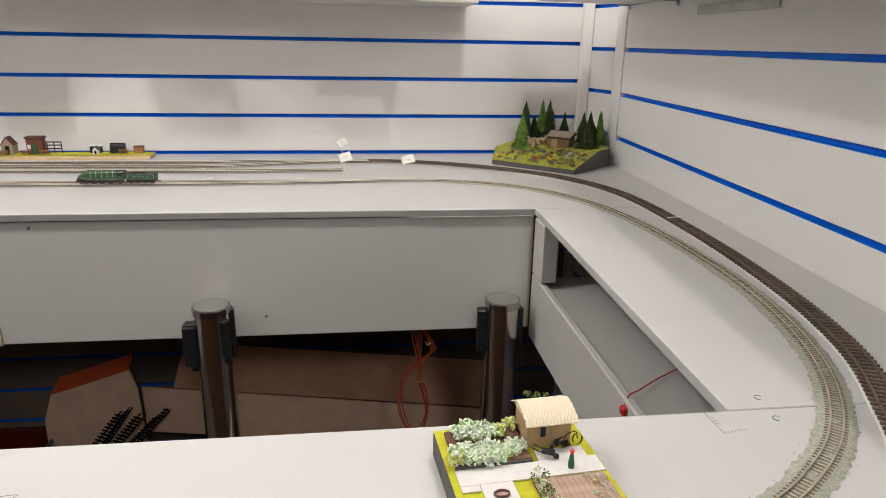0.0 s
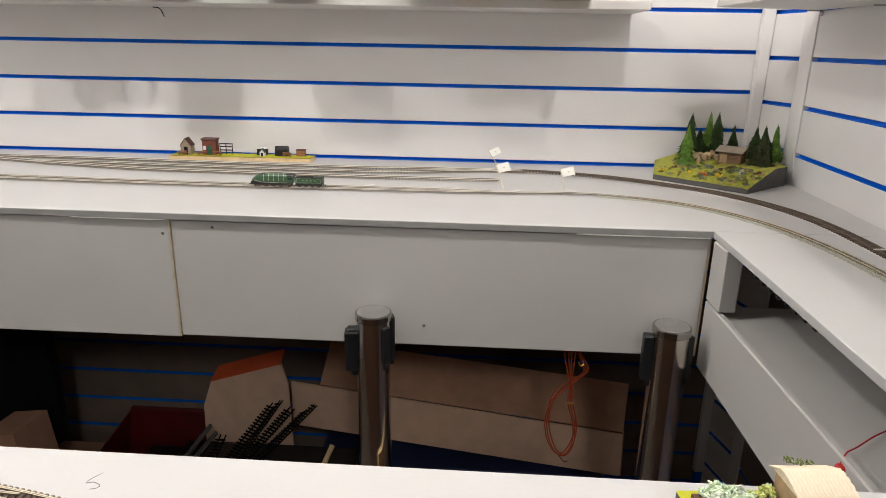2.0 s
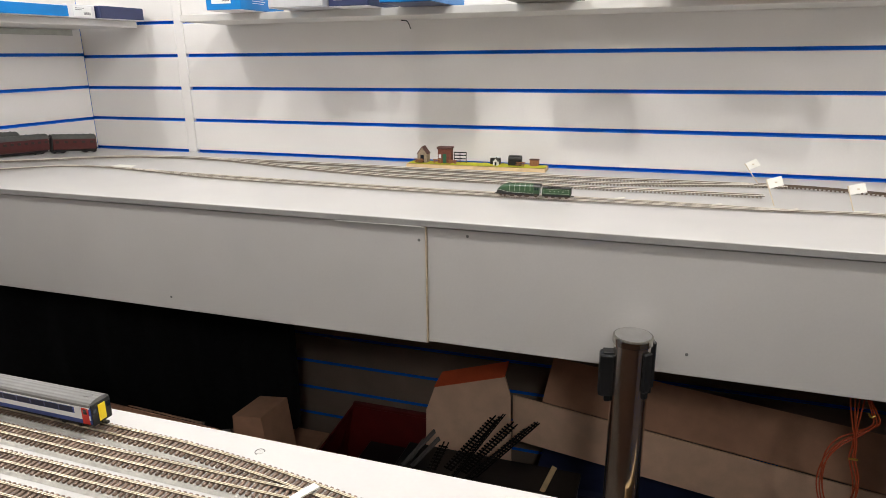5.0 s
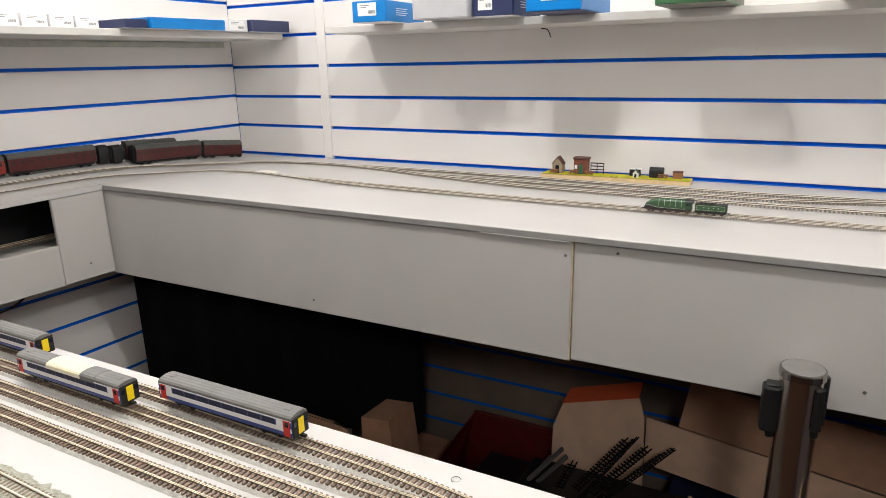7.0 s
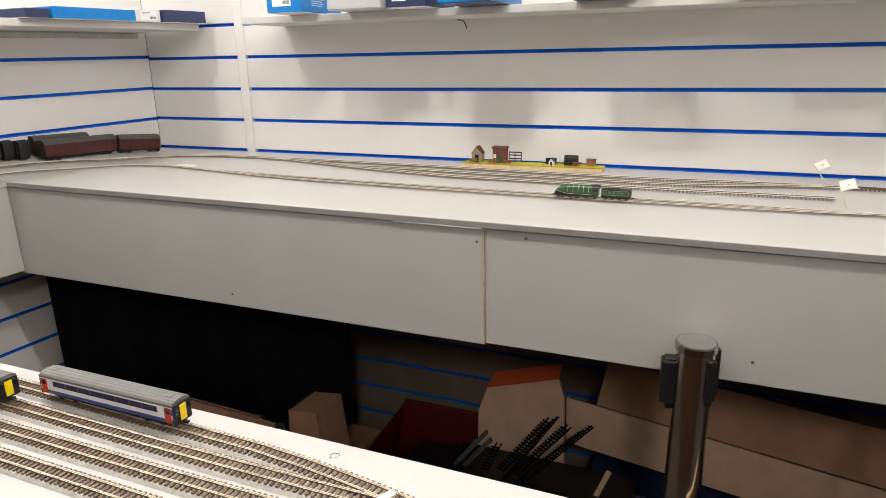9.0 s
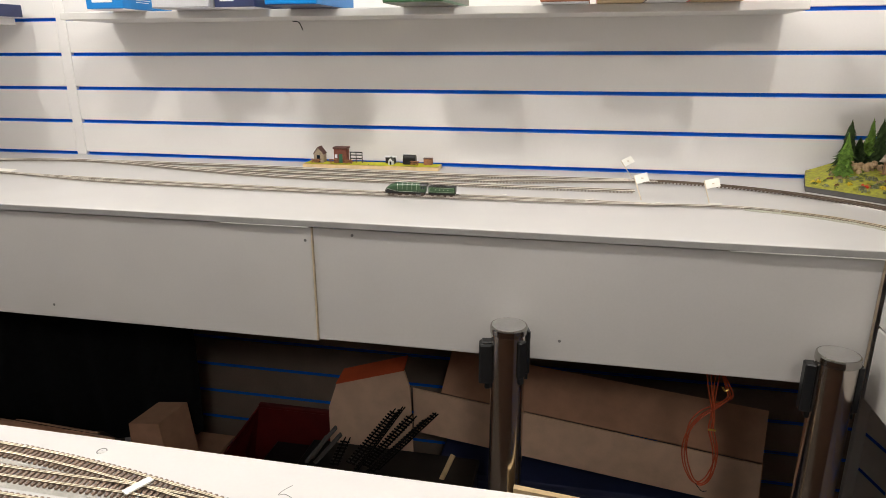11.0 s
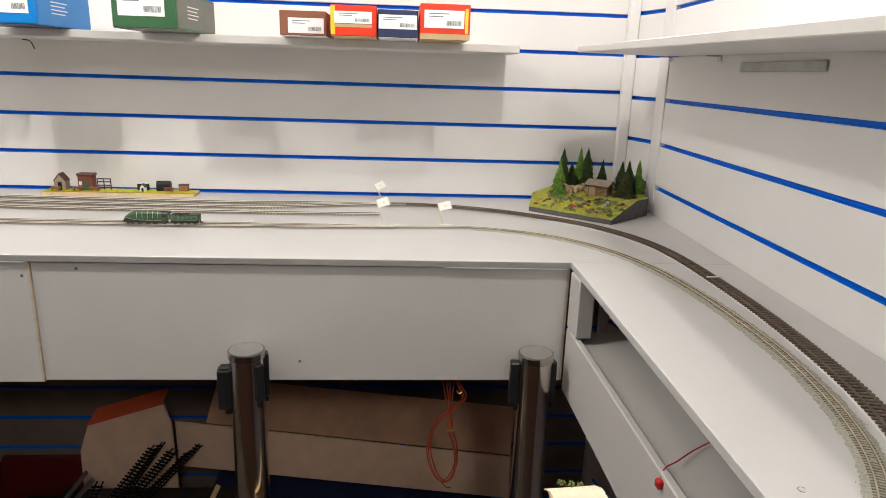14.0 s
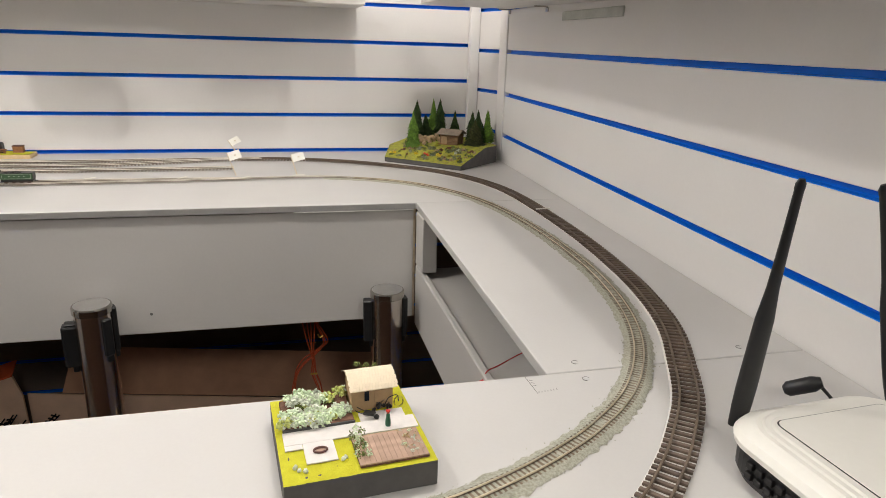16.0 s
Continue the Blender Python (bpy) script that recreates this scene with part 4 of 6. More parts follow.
# ---- narrow railcars on the front sidings ----
def railcar(at, label, taped=False):
    L, W, H0, H1 = 0.152, 0.0188, 0.0062, 0.0258
    c = thing("railcar", label, "model railcar", "model railcars", at=at)
    eave = H0 + 0.0150
    ring = [(-W / 2 + 0.0006, H0), (-W / 2, H0 + 0.003), (-W / 2, eave), (W / 2, eave), (W / 2, H0 + 0.003), (W / 2 - 0.0006, H0)]
    part("body", loft([[Vector((x, y, z)) for y, z in ring] for x in (-L / 2, L / 2)]), UNIT_BLUE, c)
    ring = []
    for k in range(33):
        a, rib = math.pi * k / 32, 0.00018 if k % 4 in (1, 2) and 2 < k < 30 else 0.0
        ring.append(((W / 2 + 0.0002 + rib) * math.cos(a), eave + (H1 - eave + rib) * math.sin(a) ** 0.7))
    part("roof", loft([[Vector((x, y, z)) for y, z in ring] for x in (-L / 2, L / 2)]), UNIT_ROOF, c, "dull grey ribbed roof")
    for sx in (-1, 1):
        part("roof_hatch", boxed(sx * 0.066 - 0.0028, sx * 0.066 + 0.0028, -0.0026, 0.0026, H1 - 0.0006, H1 + 0.0005, bevel=0.0003), UNIT_ROOF, c)
    for s in (-1, 1):
        f = s * W / 2
        y0, y1 = (f, f + 0.00025) if s > 0 else (f - 0.00025, f)
        part("pale_stripe", boxed(-L / 2 + 0.0005, L / 2 - 0.0005, y0, y1, H0 + 0.0042, H0 + 0.0081), UNIT_PALE, c, "pale waistband")
        part("upper_stripe", boxed(-L / 2 + 0.0005, L / 2 - 0.0005, y0, y1, eave - 0.0013, eave - 0.0001), UNIT_PALE, c, "pale band below the roof")
        z0, z1 = H0 + 0.0084, eave - 0.0018
        yy0, yy1 = (f, f + 0.0003) if s > 0 else (f - 0.0003, f)
        n = 8
        span = L - 0.034
        for k in range(n):
            xa = -span / 2 + k * span / n
            part("window", boxed(xa + 0.0006, xa + span / n - 0.0006, yy0, yy1, z0, z1, bevel=0.00012), UNIT_GLASS, c)
            if k:
                part("pillar", boxed(xa - 0.00055, xa + 0.00055, yy0, yy1, z0, z1), PILLAR, c)
        for e in (-1, 1):
            xd = e * (L / 2 - 0.0052)
            d0, d1 = (f, f + 0.0004) if s > 0 else (f - 0.0004, f)
            part("door", boxed(xd - 0.0034, xd + 0.0034, d0, d1, H0 + 0.0006, eave - 0.0006), UNIT_RED, c, "red passenger door")
            g0, g1 = (f + 0.0004, f + 0.0006) if s > 0 else (f - 0.0006, f - 0.0004)
            xa, xb = sorted((e * (L / 2 - 0.0090), e * (span / 2 + 0.0012)))
            part("end_panel", boxed(xa, xb, yy0, yy1, H0 + 0.0080, eave - 0.0014), UNIT_PALE, c, "pale panel beside the door")
            part("door_window", boxed(xd - 0.0018, xd + 0.0018, g0, g1, z0 + 0.0006, z1), GLASS_DARK, c)
    for e in (-1, 1):
        x = e * L / 2
        a, b = (x, x + 0.0012) if e > 0 else (x - 0.0012, x)
        part("cab_end", boxed(a, b, -W / 2 + 0.0003, W / 2 - 0.0003, H0 - 0.001, H1 - 0.003, bevel=0.0003), DARK_METAL, c, "black cab end")
        a, b = (x + 0.0012, x + 0.0018) if e > 0 else (x - 0.0018, x - 0.0012)
        part("yellow_panel", boxed(a, b, -0.0034, 0.0034, H0 + 0.001, H1 - 0.0048, bevel=0.0002), UNIT_YELLOW, c, "yellow gangway door")
        for s in (-1, 1):
            part("cab_window", boxed(a, b, s * 0.0066 - 0.0019, s * 0.0066 + 0.0019, H0 + 0.009, H0 + 0.0135, bevel=0.0002), GLASS_DARK, c)
        part("coupler", boxed(min(x, x + e * 0.006), max(x, x + e * 0.006), -0.0015, 0.0015, 0.004, 0.0062, bevel=0.0004), DARK_METAL, c)
        bm = boxed(e * 0.05 - 0.013, e * 0.05 + 0.013, -0.0062, 0.0062, 0.0022, 0.0058, bevel=0.0006)
        for dx in (-0.0085, 0.0085):
            for sy in (-1, 1):
                bmesh.ops.create_cone(bm, cap_ends=True, segments=14, radius1=0.0031, radius2=0.0031, depth=0.0012, matrix=pose(e * 0.05 + dx, sy * 0.0048, 0.0031, 90))
        part("bogie", bm, DARK_METAL, c)
    part("underframe", boxed(-0.032, 0.032, -0.0075, 0.0075, 0.0032, 0.0064, bevel=0.0006), DARK_METAL, c)
    if taped:
        ring = [(y * 1.02, z + 0.0003) for y, z in ring]
        ring = [(W / 2 * 1.02, eave - 0.002)] + ring[1:-1] + [(-W / 2 * 1.02, eave - 0.002)]
        part("masking_tape", loft([[Vector((x, y, z)) for y, z in ring] for x in (-0.028, 0.022)]), TAPE, c, "cream masking tape wrapped over the roof")
        ring = [(y * 1.005, z + 0.0001) for y, z in ring]
        part("clear_tape", loft([[Vector((x, y, z - 0.0001)) for y, z in ring] for x in (0.0225, 0.042)]), UNIT_ROOF, c, "glossy grey tape on the roof")
    return c


RAIL_TOP = T + 0.0060
railcar(pose(-0.562, 0.5383, RAIL_TOP - 0.0005), "blue and white model railcar with grey roof and red doors")
railcar(pose(-0.7348, 0.5136, RAIL_TOP - 0.0005), "blue and white model railcar with cream tape on its roof", taped=True)
railcar(pose(-0.9058, 0.5429, RAIL_TOP - 0.0005), "blue and white model railcar standing behind another on the siding")


# ---- streamlined engine and tender ----
def engine(at):
    """A streamlined steam engine facing -x with its tender."""
    e = thing("steam_engine", "green streamlined model steam engine with black frames and tender", "model engine", at=at)

    def section(x, w, zt, zb=0.0085, n=14):
        pts = [Vector((x, w / 2, zb)), Vector((x, w / 2, zb + (zt - zb) * 0.55))]
        for k in range(1, n):
            a = math.pi * k / n
            pts.append(Vector((x, w / 2 * math.cos(a), zb + (zt - zb) * (0.55 + 0.45 * math.sin(a) ** 0.75))))
        pts += [Vector((x, -w / 2, zb + (zt - zb) * 0.55)), Vector((x, -w / 2, zb))]
        return pts

    prof = [(-0.0715, 0.0135, 0.0115), (-0.069, 0.015, 0.016), (-0.065, 0.0162, 0.0195), (-0.060, 0.0168, 0.0225), (-0.053, 0.017, 0.0248), (-0.045, 0.0172, 0.0257), (-0.02, 0.0174, 0.026), (0.0005, 0.0176, 0.0262)]
    part("casing", loft([section(x, w, z) for x, w, z in prof]), LOCO_GREEN, e, "green streamlined boiler casing", smooth=False)
    nose = [(x - 0.0006 if k < 5 else x, w + 0.0006, min(z, 0.0085 + max(0.003, 0.0145 - k * 0.0022)) ) for k, (x, w, z) in enumerate(prof)]
    part("nose_skirt", loft([section(x, w, z, 0.0048) for x, w, z in nose]), LOCO_BLACK, e, "black nose and skirting")
    for s in (-1, 1):
        part("nose_lining", tube([(x, s * (w / 2 + 0.0003), 0.0048 + 0.62 * (z - 0.0048)) for x, w, z in nose[1:]], 0.0003, 5), LOCO_LINE, e, "pale curved lining")
    bands = bmesh.new()
    for x, z in ((-0.046, 0.0257), (-0.036, 0.02582), (-0.026, 0.02595), (-0.016, 0.02606), (-0.006, 0.02617)):
        sweep([Vector((x - 0.0003, 0, 0)), Vector((x + 0.0003, 0, 0))], [(p.y * 1.012, p.z + 0.00012) for p in section(0, 0.0174, z, 0.0125)], bands, closed=True)
    part("boiler_band", bands, LOCO_LINE, e, "pale boiler bands")
    part("chimney", loft([[Vector((x, 0.0025 * math.cos(a), z + 0.0012 * math.sin(a))) for a in [2 * math.pi * k / 10 for k in range(10)]] for x, z in ((-0.052, 0.0248), (-0.045, 0.0256))]), LOCO_BLACK, e)
    part("cab", boxed(0.0006, 0.0125, -0.0087, 0.0087, 0.008, 0.0212, bevel=0.0006), LOCO_GREEN, e)
    part("cab_roof", loft([[Vector((x, 0.0089 * math.cos(math.pi * k / 10), 0.0205 + 0.006 * math.sin(math.pi * k / 10))) for k in range(11)] for x in (0.0, 0.015)]), LOCO_BLACK, e, "black cab roof")
    for s in (-1, 1):
        yy = s * 0.0088
        part("cab_window", boxed(0.0025, 0.0058, yy - 0.0002, yy + 0.0002, 0.0152, 0.0192), GLASS_DARK, e)
        part("cab_window", boxed(0.0068, 0.0100, yy - 0.0002, yy + 0.0002, 0.0152, 0.0192), GLASS_DARK, e)
        part("running_plate", boxed(-0.066, 0.0125, yy - 0.0006, yy + 0.0006, 0.0068, 0.0084), LOCO_BLACK, e)
        for x, r in ((-0.064, 0.0030), (-0.056, 0.0030), (-0.0415, 0.0066), (-0.027, 0.0066), (-0.0125, 0.0066), (0.005, 0.0036)):
            w = bmesh.new()
            bmesh.ops.create_cone(w, cap_ends=True, segments=22, radius1=r, radius2=r, depth=0.0014, matrix=pose(x, s * 0.0058, r + 0.0002, 90))
            bmesh.ops.create_cone(w, cap_ends=True, segments=18, radius1=r * 0.86, radius2=r * 0.8, depth=0.0004, matrix=pose(x, s * 0.0067, r + 0.0002, 90))
            part("wheel", w, WHEEL_BROWN, e, "brown wheel")
        part("coupling_rod", boxed(-0.043, -0.011, s * 0.0075 - 0.0003, s * 0.0075 + 0.0003, 0.0047, 0.0056), STEEL, e, "bright steel coupling rod")
    part("chassis", boxed(-0.066, 0.010, -0.0042, 0.0042, 0.0028, 0.0085), LOCO_BLACK, e)
    part("front_coupler", boxed(-0.0775, -0.070, -0.0018, 0.0018, 0.0038, 0.0055, bevel=0.0004), LOCO_BLACK, e)
    t0, t1 = 0.0175, 0.0715
    tender = part("tender_body", boxed(t0, t1, -0.0086, 0.0086, 0.008, 0.0198, bevel=0.0007), LOCO_GREEN, e, "green tender body with pale lining")
    for s in (-1, 1):
        yy = s * 0.0088
        for xa, xb, za, zb in ((t0 + 0.003, t1 - 0.003, 0.0098, 0.0101), (t0 + 0.003, t1 - 0.003, 0.0180, 0.0183), (t0 + 0.003, t0 + 0.0033, 0.0098, 0.0183), (t1 - 0.0033, t1 - 0.003, 0.0098, 0.0183)):
            part("lining", boxed(xa, xb, yy - 0.0002, yy + 0.0002, za, zb), LOCO_LINE, tender)
        for k in range(4):
            xc = t0 + 0.0145 + k * 0.0082
            part("tender_mark", boxed(xc, xc + 0.0016, yy - 0.0002, yy + 0.0002, 0.0134, 0.0152), LOCO_LINE, tender)
        for k in range(4):
            w = bmesh.new()
            bmesh.ops.create_cone(w, cap_ends=True, segments=18, radius1=0.0038, radius2=0.0038, depth=0.0014, matrix=pose(t0 + 0.008 + k * 0.0128, s * 0.0058, 0.004, 90))
            part("wheel", w, WHEEL_BROWN, e, "brown wheel")
        part("tender_frame", boxed(t0, t1, s * 0.0072 - 0.0005, s * 0.0072 + 0.0005, 0.0042, 0.0082), LOCO_BLACK, e)
    part("tender_back", boxed(t1, t1 + 0.0008, -0.0084, 0.0084, 0.0085, 0.0212), LOCO_BLACK, e)
    coal = bmesh.new()
    rng = random.Random(4)
    box(coal, t0 + 0.002, t1 - 0.018, -0.0065, 0.0065, 0.0190, 0.0205)
    for _ in range(60):
        stone(coal, (rng.uniform(t0 + 0.004, t1 - 0.019), rng.uniform(-0.0055, 0.0055), 0.0206), 0.0015, rng)
    part("coal_load", coal, LOCO_BLACK, e, "heap of black coal")
    part("tender_coping", boxed(t0, t1, -0.0088, 0.0088, 0.0197, 0.0203), LOCO_BLACK, e)
    part("rear_coupler", boxed(t1, t1 + 0.0065, -0.0018, 0.0018, 0.0038, 0.0055, bevel=0.0004), LOCO_BLACK, e)
    return e


engine(pose(-0.3285, 1.475, T + 0.0052 + lift(-0.33, 1.475), 0, 0, 1.2) @ Matrix.Scale(1.03, 4))


# ---- small flags on sticks ----
def flag(base, top, paper, turn, label):
    """A paper flag glued to a thin stick."""
    f = thing("paper_flag", label, "flag", "paper flags", at=pose(*base))
    t = Vector(top) - Vector(base)
    part("stick", tube([(0, 0, 0), t * 0.5, t], 0.0011, 6), STICK, f, "thin wooden stick")
    w, h = paper
    bm = bmesh.new()
    up = t.normalized()
    d = Vector((math.cos(radians(turn)), math.sin(radians(turn)) * 0.3, 0.0))
    d = (d - up * d.dot(up) * 0.9).normalized()
    rows = []
    for k in range(7):
        u = k / 6
        bend = Vector((0, 0.0015 * math.sin(u * 3.0), 0))
        lo = t - up * h + d * (u * w) + bend
        hi = t + d * (u * w) + bend
        rows.append((lo, hi))
    thick = Vector((0, 0.0005, 0))
    front = [(bm.verts.new(a - thick), bm.verts.new(b - thick)) for a, b in rows]
    back = [(bm.verts.new(a), bm.verts.new(b)) for a, b in rows]
    for (a, b), (c, e) in zip(front, front[1:]):
        bm.faces.new((a, c, e, b))
    for (a, b), (c, e) in zip(back, back[1:]):
        bm.faces.new((a, b, e, c))
    for (a, b), (c, e), (a2, b2), (c2, e2) in zip(front, front[1:], back, back[1:]):
        bm.faces.new((b, e, e2, b2))
        bm.faces.new((a2, c2, c, a))
    bm.faces.new((front[0][0], front[0][1], back[0][1], back[0][0]))
    bm.faces.new((front[-1][1], front[-1][0], back[-1][0], back[-1][1]))
    sheet = part("paper", bm, PAPER, f, "small cream paper flag")
    c = t + d * w * 0.55 - up * h * 0.5
    part("pen_mark", boxed(c.x - 0.002, c.x + 0.002, c.y - 0.0016, c.y - 0.0010, c.z - 0.0012, c.z + 0.0012), STICK, sheet)
    return f


flag((0.1194, 1.546, T + 0.002), (0.1015, 1.558, T + 0.0495), (0.027, 0.0185), 8, "cream paper flag on an upright stick beside the inner track")
flag((0.250, 1.541, T + 0.002), (0.2375, 1.553, T + 0.0455), (0.0285, 0.0175), 6, "cream paper flag on an upright stick past the turnout")
flag((0.1168, 1.7845, T + 0.001), (0.0872, 1.803, T + 0.0415), (0.0265, 0.0175), 18, "cream paper flag on a leaning stick by the back wall")


# ---- farmyard diorama ----
def farmyard(at):
    """A strip of scenery with small huts; x runs along it from 0 to 0.37."""
    f = thing("farmyard_diorama", "narrow farmyard diorama with huts on bright green grass", "diorama", at=at)
    part("wooden_base", boxed(0, 0.372, 0, 0.056, 0, 0.0075, bevel=0.0008), BASE_WOOD, f, "pale wooden base board")
    bm = bmesh.new()
    n, m = 60, 9
    grid = [[bm.verts.new((0.002 + 0.368 * i / n, 0.002 + 0.052 * j / m, 0.0078 + 0.0012 * noise.noise(Vector((i * 0.3, j * 0.4, 0))) + 0.0008)) for j in range(m + 1)] for i in range(n + 1)]
    for i in range(n):
        for j in range(m):
            bm.faces.new((grid[i][j], grid[i + 1][j], grid[i + 1][j + 1], grid[i][j + 1]))
    part("grass", bm, GRASS_YELLOW, f, "bright yellow-green flock grass", smooth=True)

    def hut(name, x, y, w, d, h, rise, wall, roof, label):
        hh = part(name, bmesh.new(), wall, f, label)
        bmw = boxed(-w / 2, w / 2, -d / 2, d / 2, 0, h)
        g = [Vector((-w / 2, 0, h)), Vector((w / 2, 0, h)), Vector((0, 0, h + rise))]
        for yy in (-d / 2, d / 2):
            vs = [bmw.verts.new(p + Vector((0, yy, 0))) for p in g]
            bmw.faces.new(vs)
        me = mesh_of(name, bmw)
        me.materials.append(wall)
        hh.data = me
        hh.location = (x, y, 0.0085)
        for s in (-1, 1):
            L = math.hypot(w / 2, rise) + 0.002
            ang = math.degrees(math.atan2(rise, w / 2))
            part("roof_slope", boxed(-L / 2, L / 2, -d / 2 - 0.0015, d / 2 + 0.0015, 0, 0.0012), roof, hh, at=pose(s * w / 4 * 1.02, 0, h + rise / 2 + 0.0002, 0, s * ang, 0))
        return hh

    a = hut("brick_hut", 0.038, 0.034, 0.027, 0.024, 0.018, 0.014, BRICK_BUFF, SLATE_RED, "buff brick hut with open arch and red roof")
    part("doorway", boxed(-0.005, 0.005, -0.0124, -0.0121, 0.0, 0.016, bevel=0.0001), GLASS_DARK, a)
    b = part("brick_shed", boxed(-0.018, 0.018, -0.011, 0.011, 0, 0.029), BRICK_RED, f, "red brick shed with green door", at=pose(0.099, 0.036, 0.0085))
    part("flat_roof", boxed(-0.0205, 0.0205, -0.0135, 0.0135, 0.0292, 0.0335, bevel=0.001), SLATE_RED, b)
    part("door", boxed(-0.004, 0.006, -0.0116, -0.0111, 0, 0.019), GREEN_DOOR, b, "green door")
    part("window", boxed(-0.0155, -0.0085, -0.0116, -0.0111, 0.010, 0.018), UNIT_PALE, b)
    fence = part("fence", bmesh.new(), LOCO_BLACK, f, "dark post and rail frame", at=pose(0.139, 0.038, 0.0085))
    fb = bmesh.new()
    for x in (-0.016, 0.0, 0.017):
        box(fb, x - 0.0009, x + 0.0009, -0.0009, 0.0009, 0, 0.023)
    for z in (0.008, 0.015, 0.021):
        box(fb, -0.017, 0.018, -0.0013, -0.0004, z, z + 0.0022)
    fence.data = mesh_of("fence", fb)
    fence.data.materials.append(LOCO_BLACK)
    k = hut("kennel", 0.240, 0.026, 0.013, 0.014, 0.008, 0.006, UNIT_PALE, ROOF_GREY, "small white kennel")
    part("doorway", boxed(-0.0025, 0.0025, -0.0074, -0.0071, 0, 0.007), GLASS_DARK, k)
    part("lean_to", boxed(0.222, 0.248, 0.034, 0.048, 0.0085, 0.022, bevel=0.0006), DARK_METAL, f, "dark open shelter")
    part("shelter_roof", boxed(0.2205, 0.2495, 0.032, 0.05, 0.0222, 0.0238), UNIT_PALE, f, "pale shelter roof")
    van = loft([[Vector((x, 0.0085 * math.cos(math.pi * q / 8), 0.012 + 0.008 * math.sin(math.pi * q / 8))) for q in range(9)] + [Vector((x, -0.0085, 0)), Vector((x, 0.0085, 0))] for x in (-0.017, 0.017)])
    part("black_shed", van, DARK_METAL, f, "black round-roofed shed", at=pose(0.288, 0.038, 0.0085))
    part("crate", boxed(0.328, 0.350, 0.026, 0.042, 0.0085, 0.021, bevel=0.0005), BROWN_WOOD, f, "brown wooden crate")
    part("crate_lid", boxed(0.327, 0.351, 0.025, 0.043, 0.0212, 0.0225), SLATE_RED, f)
    for x, y in ((0.032, 0.012), (0.084, 0.013), (0.126, 0.011), (0.306, 0.018)):
        t = bmesh.new()
        box(t, -0.009, 0.009, -0.0025, 0.0025, 0.0055, 0.0066)
        box(t, -0.009, 0.009, -0.0062, -0.0044, 0.0030, 0.0038)
        box(t, -0.009, 0.009, 0.0044, 0.0062, 0.0030, 0.0038)
        for s in (-0.006, 0.006):
            box(t, s - 0.0006, s + 0.0006, -0.0058, 0.0058, 0.0018, 0.0028)
            box(t, s - 0.0006, s + 0.0006, -0.001, 0.001, 0, 0.0055)
        part("picnic_table", t, BROWN_WOOD, f, "brown picnic table", at=pose(x, y, 0.0088) @ Matrix.Scale(1.3, 4))
    rng = random.Random(8)
    for k in range(14):
        part("grass_tuft", clump(bmesh.new(), (0, 0, 0), 0.0025, 14, rng), BUSH_GREEN if k % 3 else GRASS, f, at=pose(rng.uniform(0.01, 0.36), rng.choice((0.006, 0.05)), 0.009))
    return f


farmyard(pose(-0.7296, 1.7883, T, 0, 0, 1.5) @ Matrix.Diagonal((0.985, 1.0, 1.25, 1)))


# ---- wooded diorama in the corner ----
def conifer(name, base, height, width, mat, parent, rng):
    """A model fir: a tapered trunk and dense tiers of drooping, uneven sprays."""
    t = part(name, lathe([(width * 0.07, 0), (width * 0.03, height * 0.5), (width * 0.01, height * 0.97)], 7), BARK, parent, "model fir tree", at=pose(*base))
    bm = bmesh.new()
    tiers = 18
    lean = Vector((rng.uniform(-0.04, 0.04), rng.uniform(-0.03, 0.03), 0))
    for k in range(tiers):
        f = k / (tiers - 1)
        r = width / 2 * (1 - f) ** 0.8 * (0.86 + 0.14 * math.sin(f * 9 + width * 400)) + 0.0012
        z = height * (0.08 + 0.91 * f)
        n = max(7, int(26 * (1 - f * 0.7)))
        for q in range(n):
            a = 2 * math.pi * (q + rng.uniform(-0.4, 0.4)) / n + k
            rr = r * rng.uniform(0.78, 1.12)
            d = Vector((math.cos(a), math.sin(a), 0))
            s = Vector((-d.y, d.x, 0)) * (rr * 0.26 + 0.0007)
            shift = lean * z
            tip = shift + d * rr + Vector((0, 0, z - height * 0.06 * rng.uniform(0.4, 1.5)))
            mid = shift + d * rr * 0.6 + Vector((0, 0, z + 0.0006))
            root = shift + Vector((0, 0, z + height * 0.05))
            vs = [bm.verts.new(p) for p in (root, mid + s, tip, mid - s, mid + Vector((0, 0, -0.0022)))]
            for tri in ((0, 1, 2), (0, 2, 3), (0, 4, 1), (1, 4, 2), (2, 4, 3), (3, 4, 0)):
                bm.faces.new([vs[j] for j in tri])
    part("foliage", bm, mat, t)
    return t


def hill(x, y):
    """Height of the woodland ground, rising from its front edge."""
    d = (x - 0.464) * 0.667 + (y - 1.735) * 0.745
    return T + 0.0122 + max(0, min(0.032, 0.29 * d, 0.36 * (x - 0.468))) + 0.0014 * noise.noise(Vector((x * 60, y * 60, 0)))


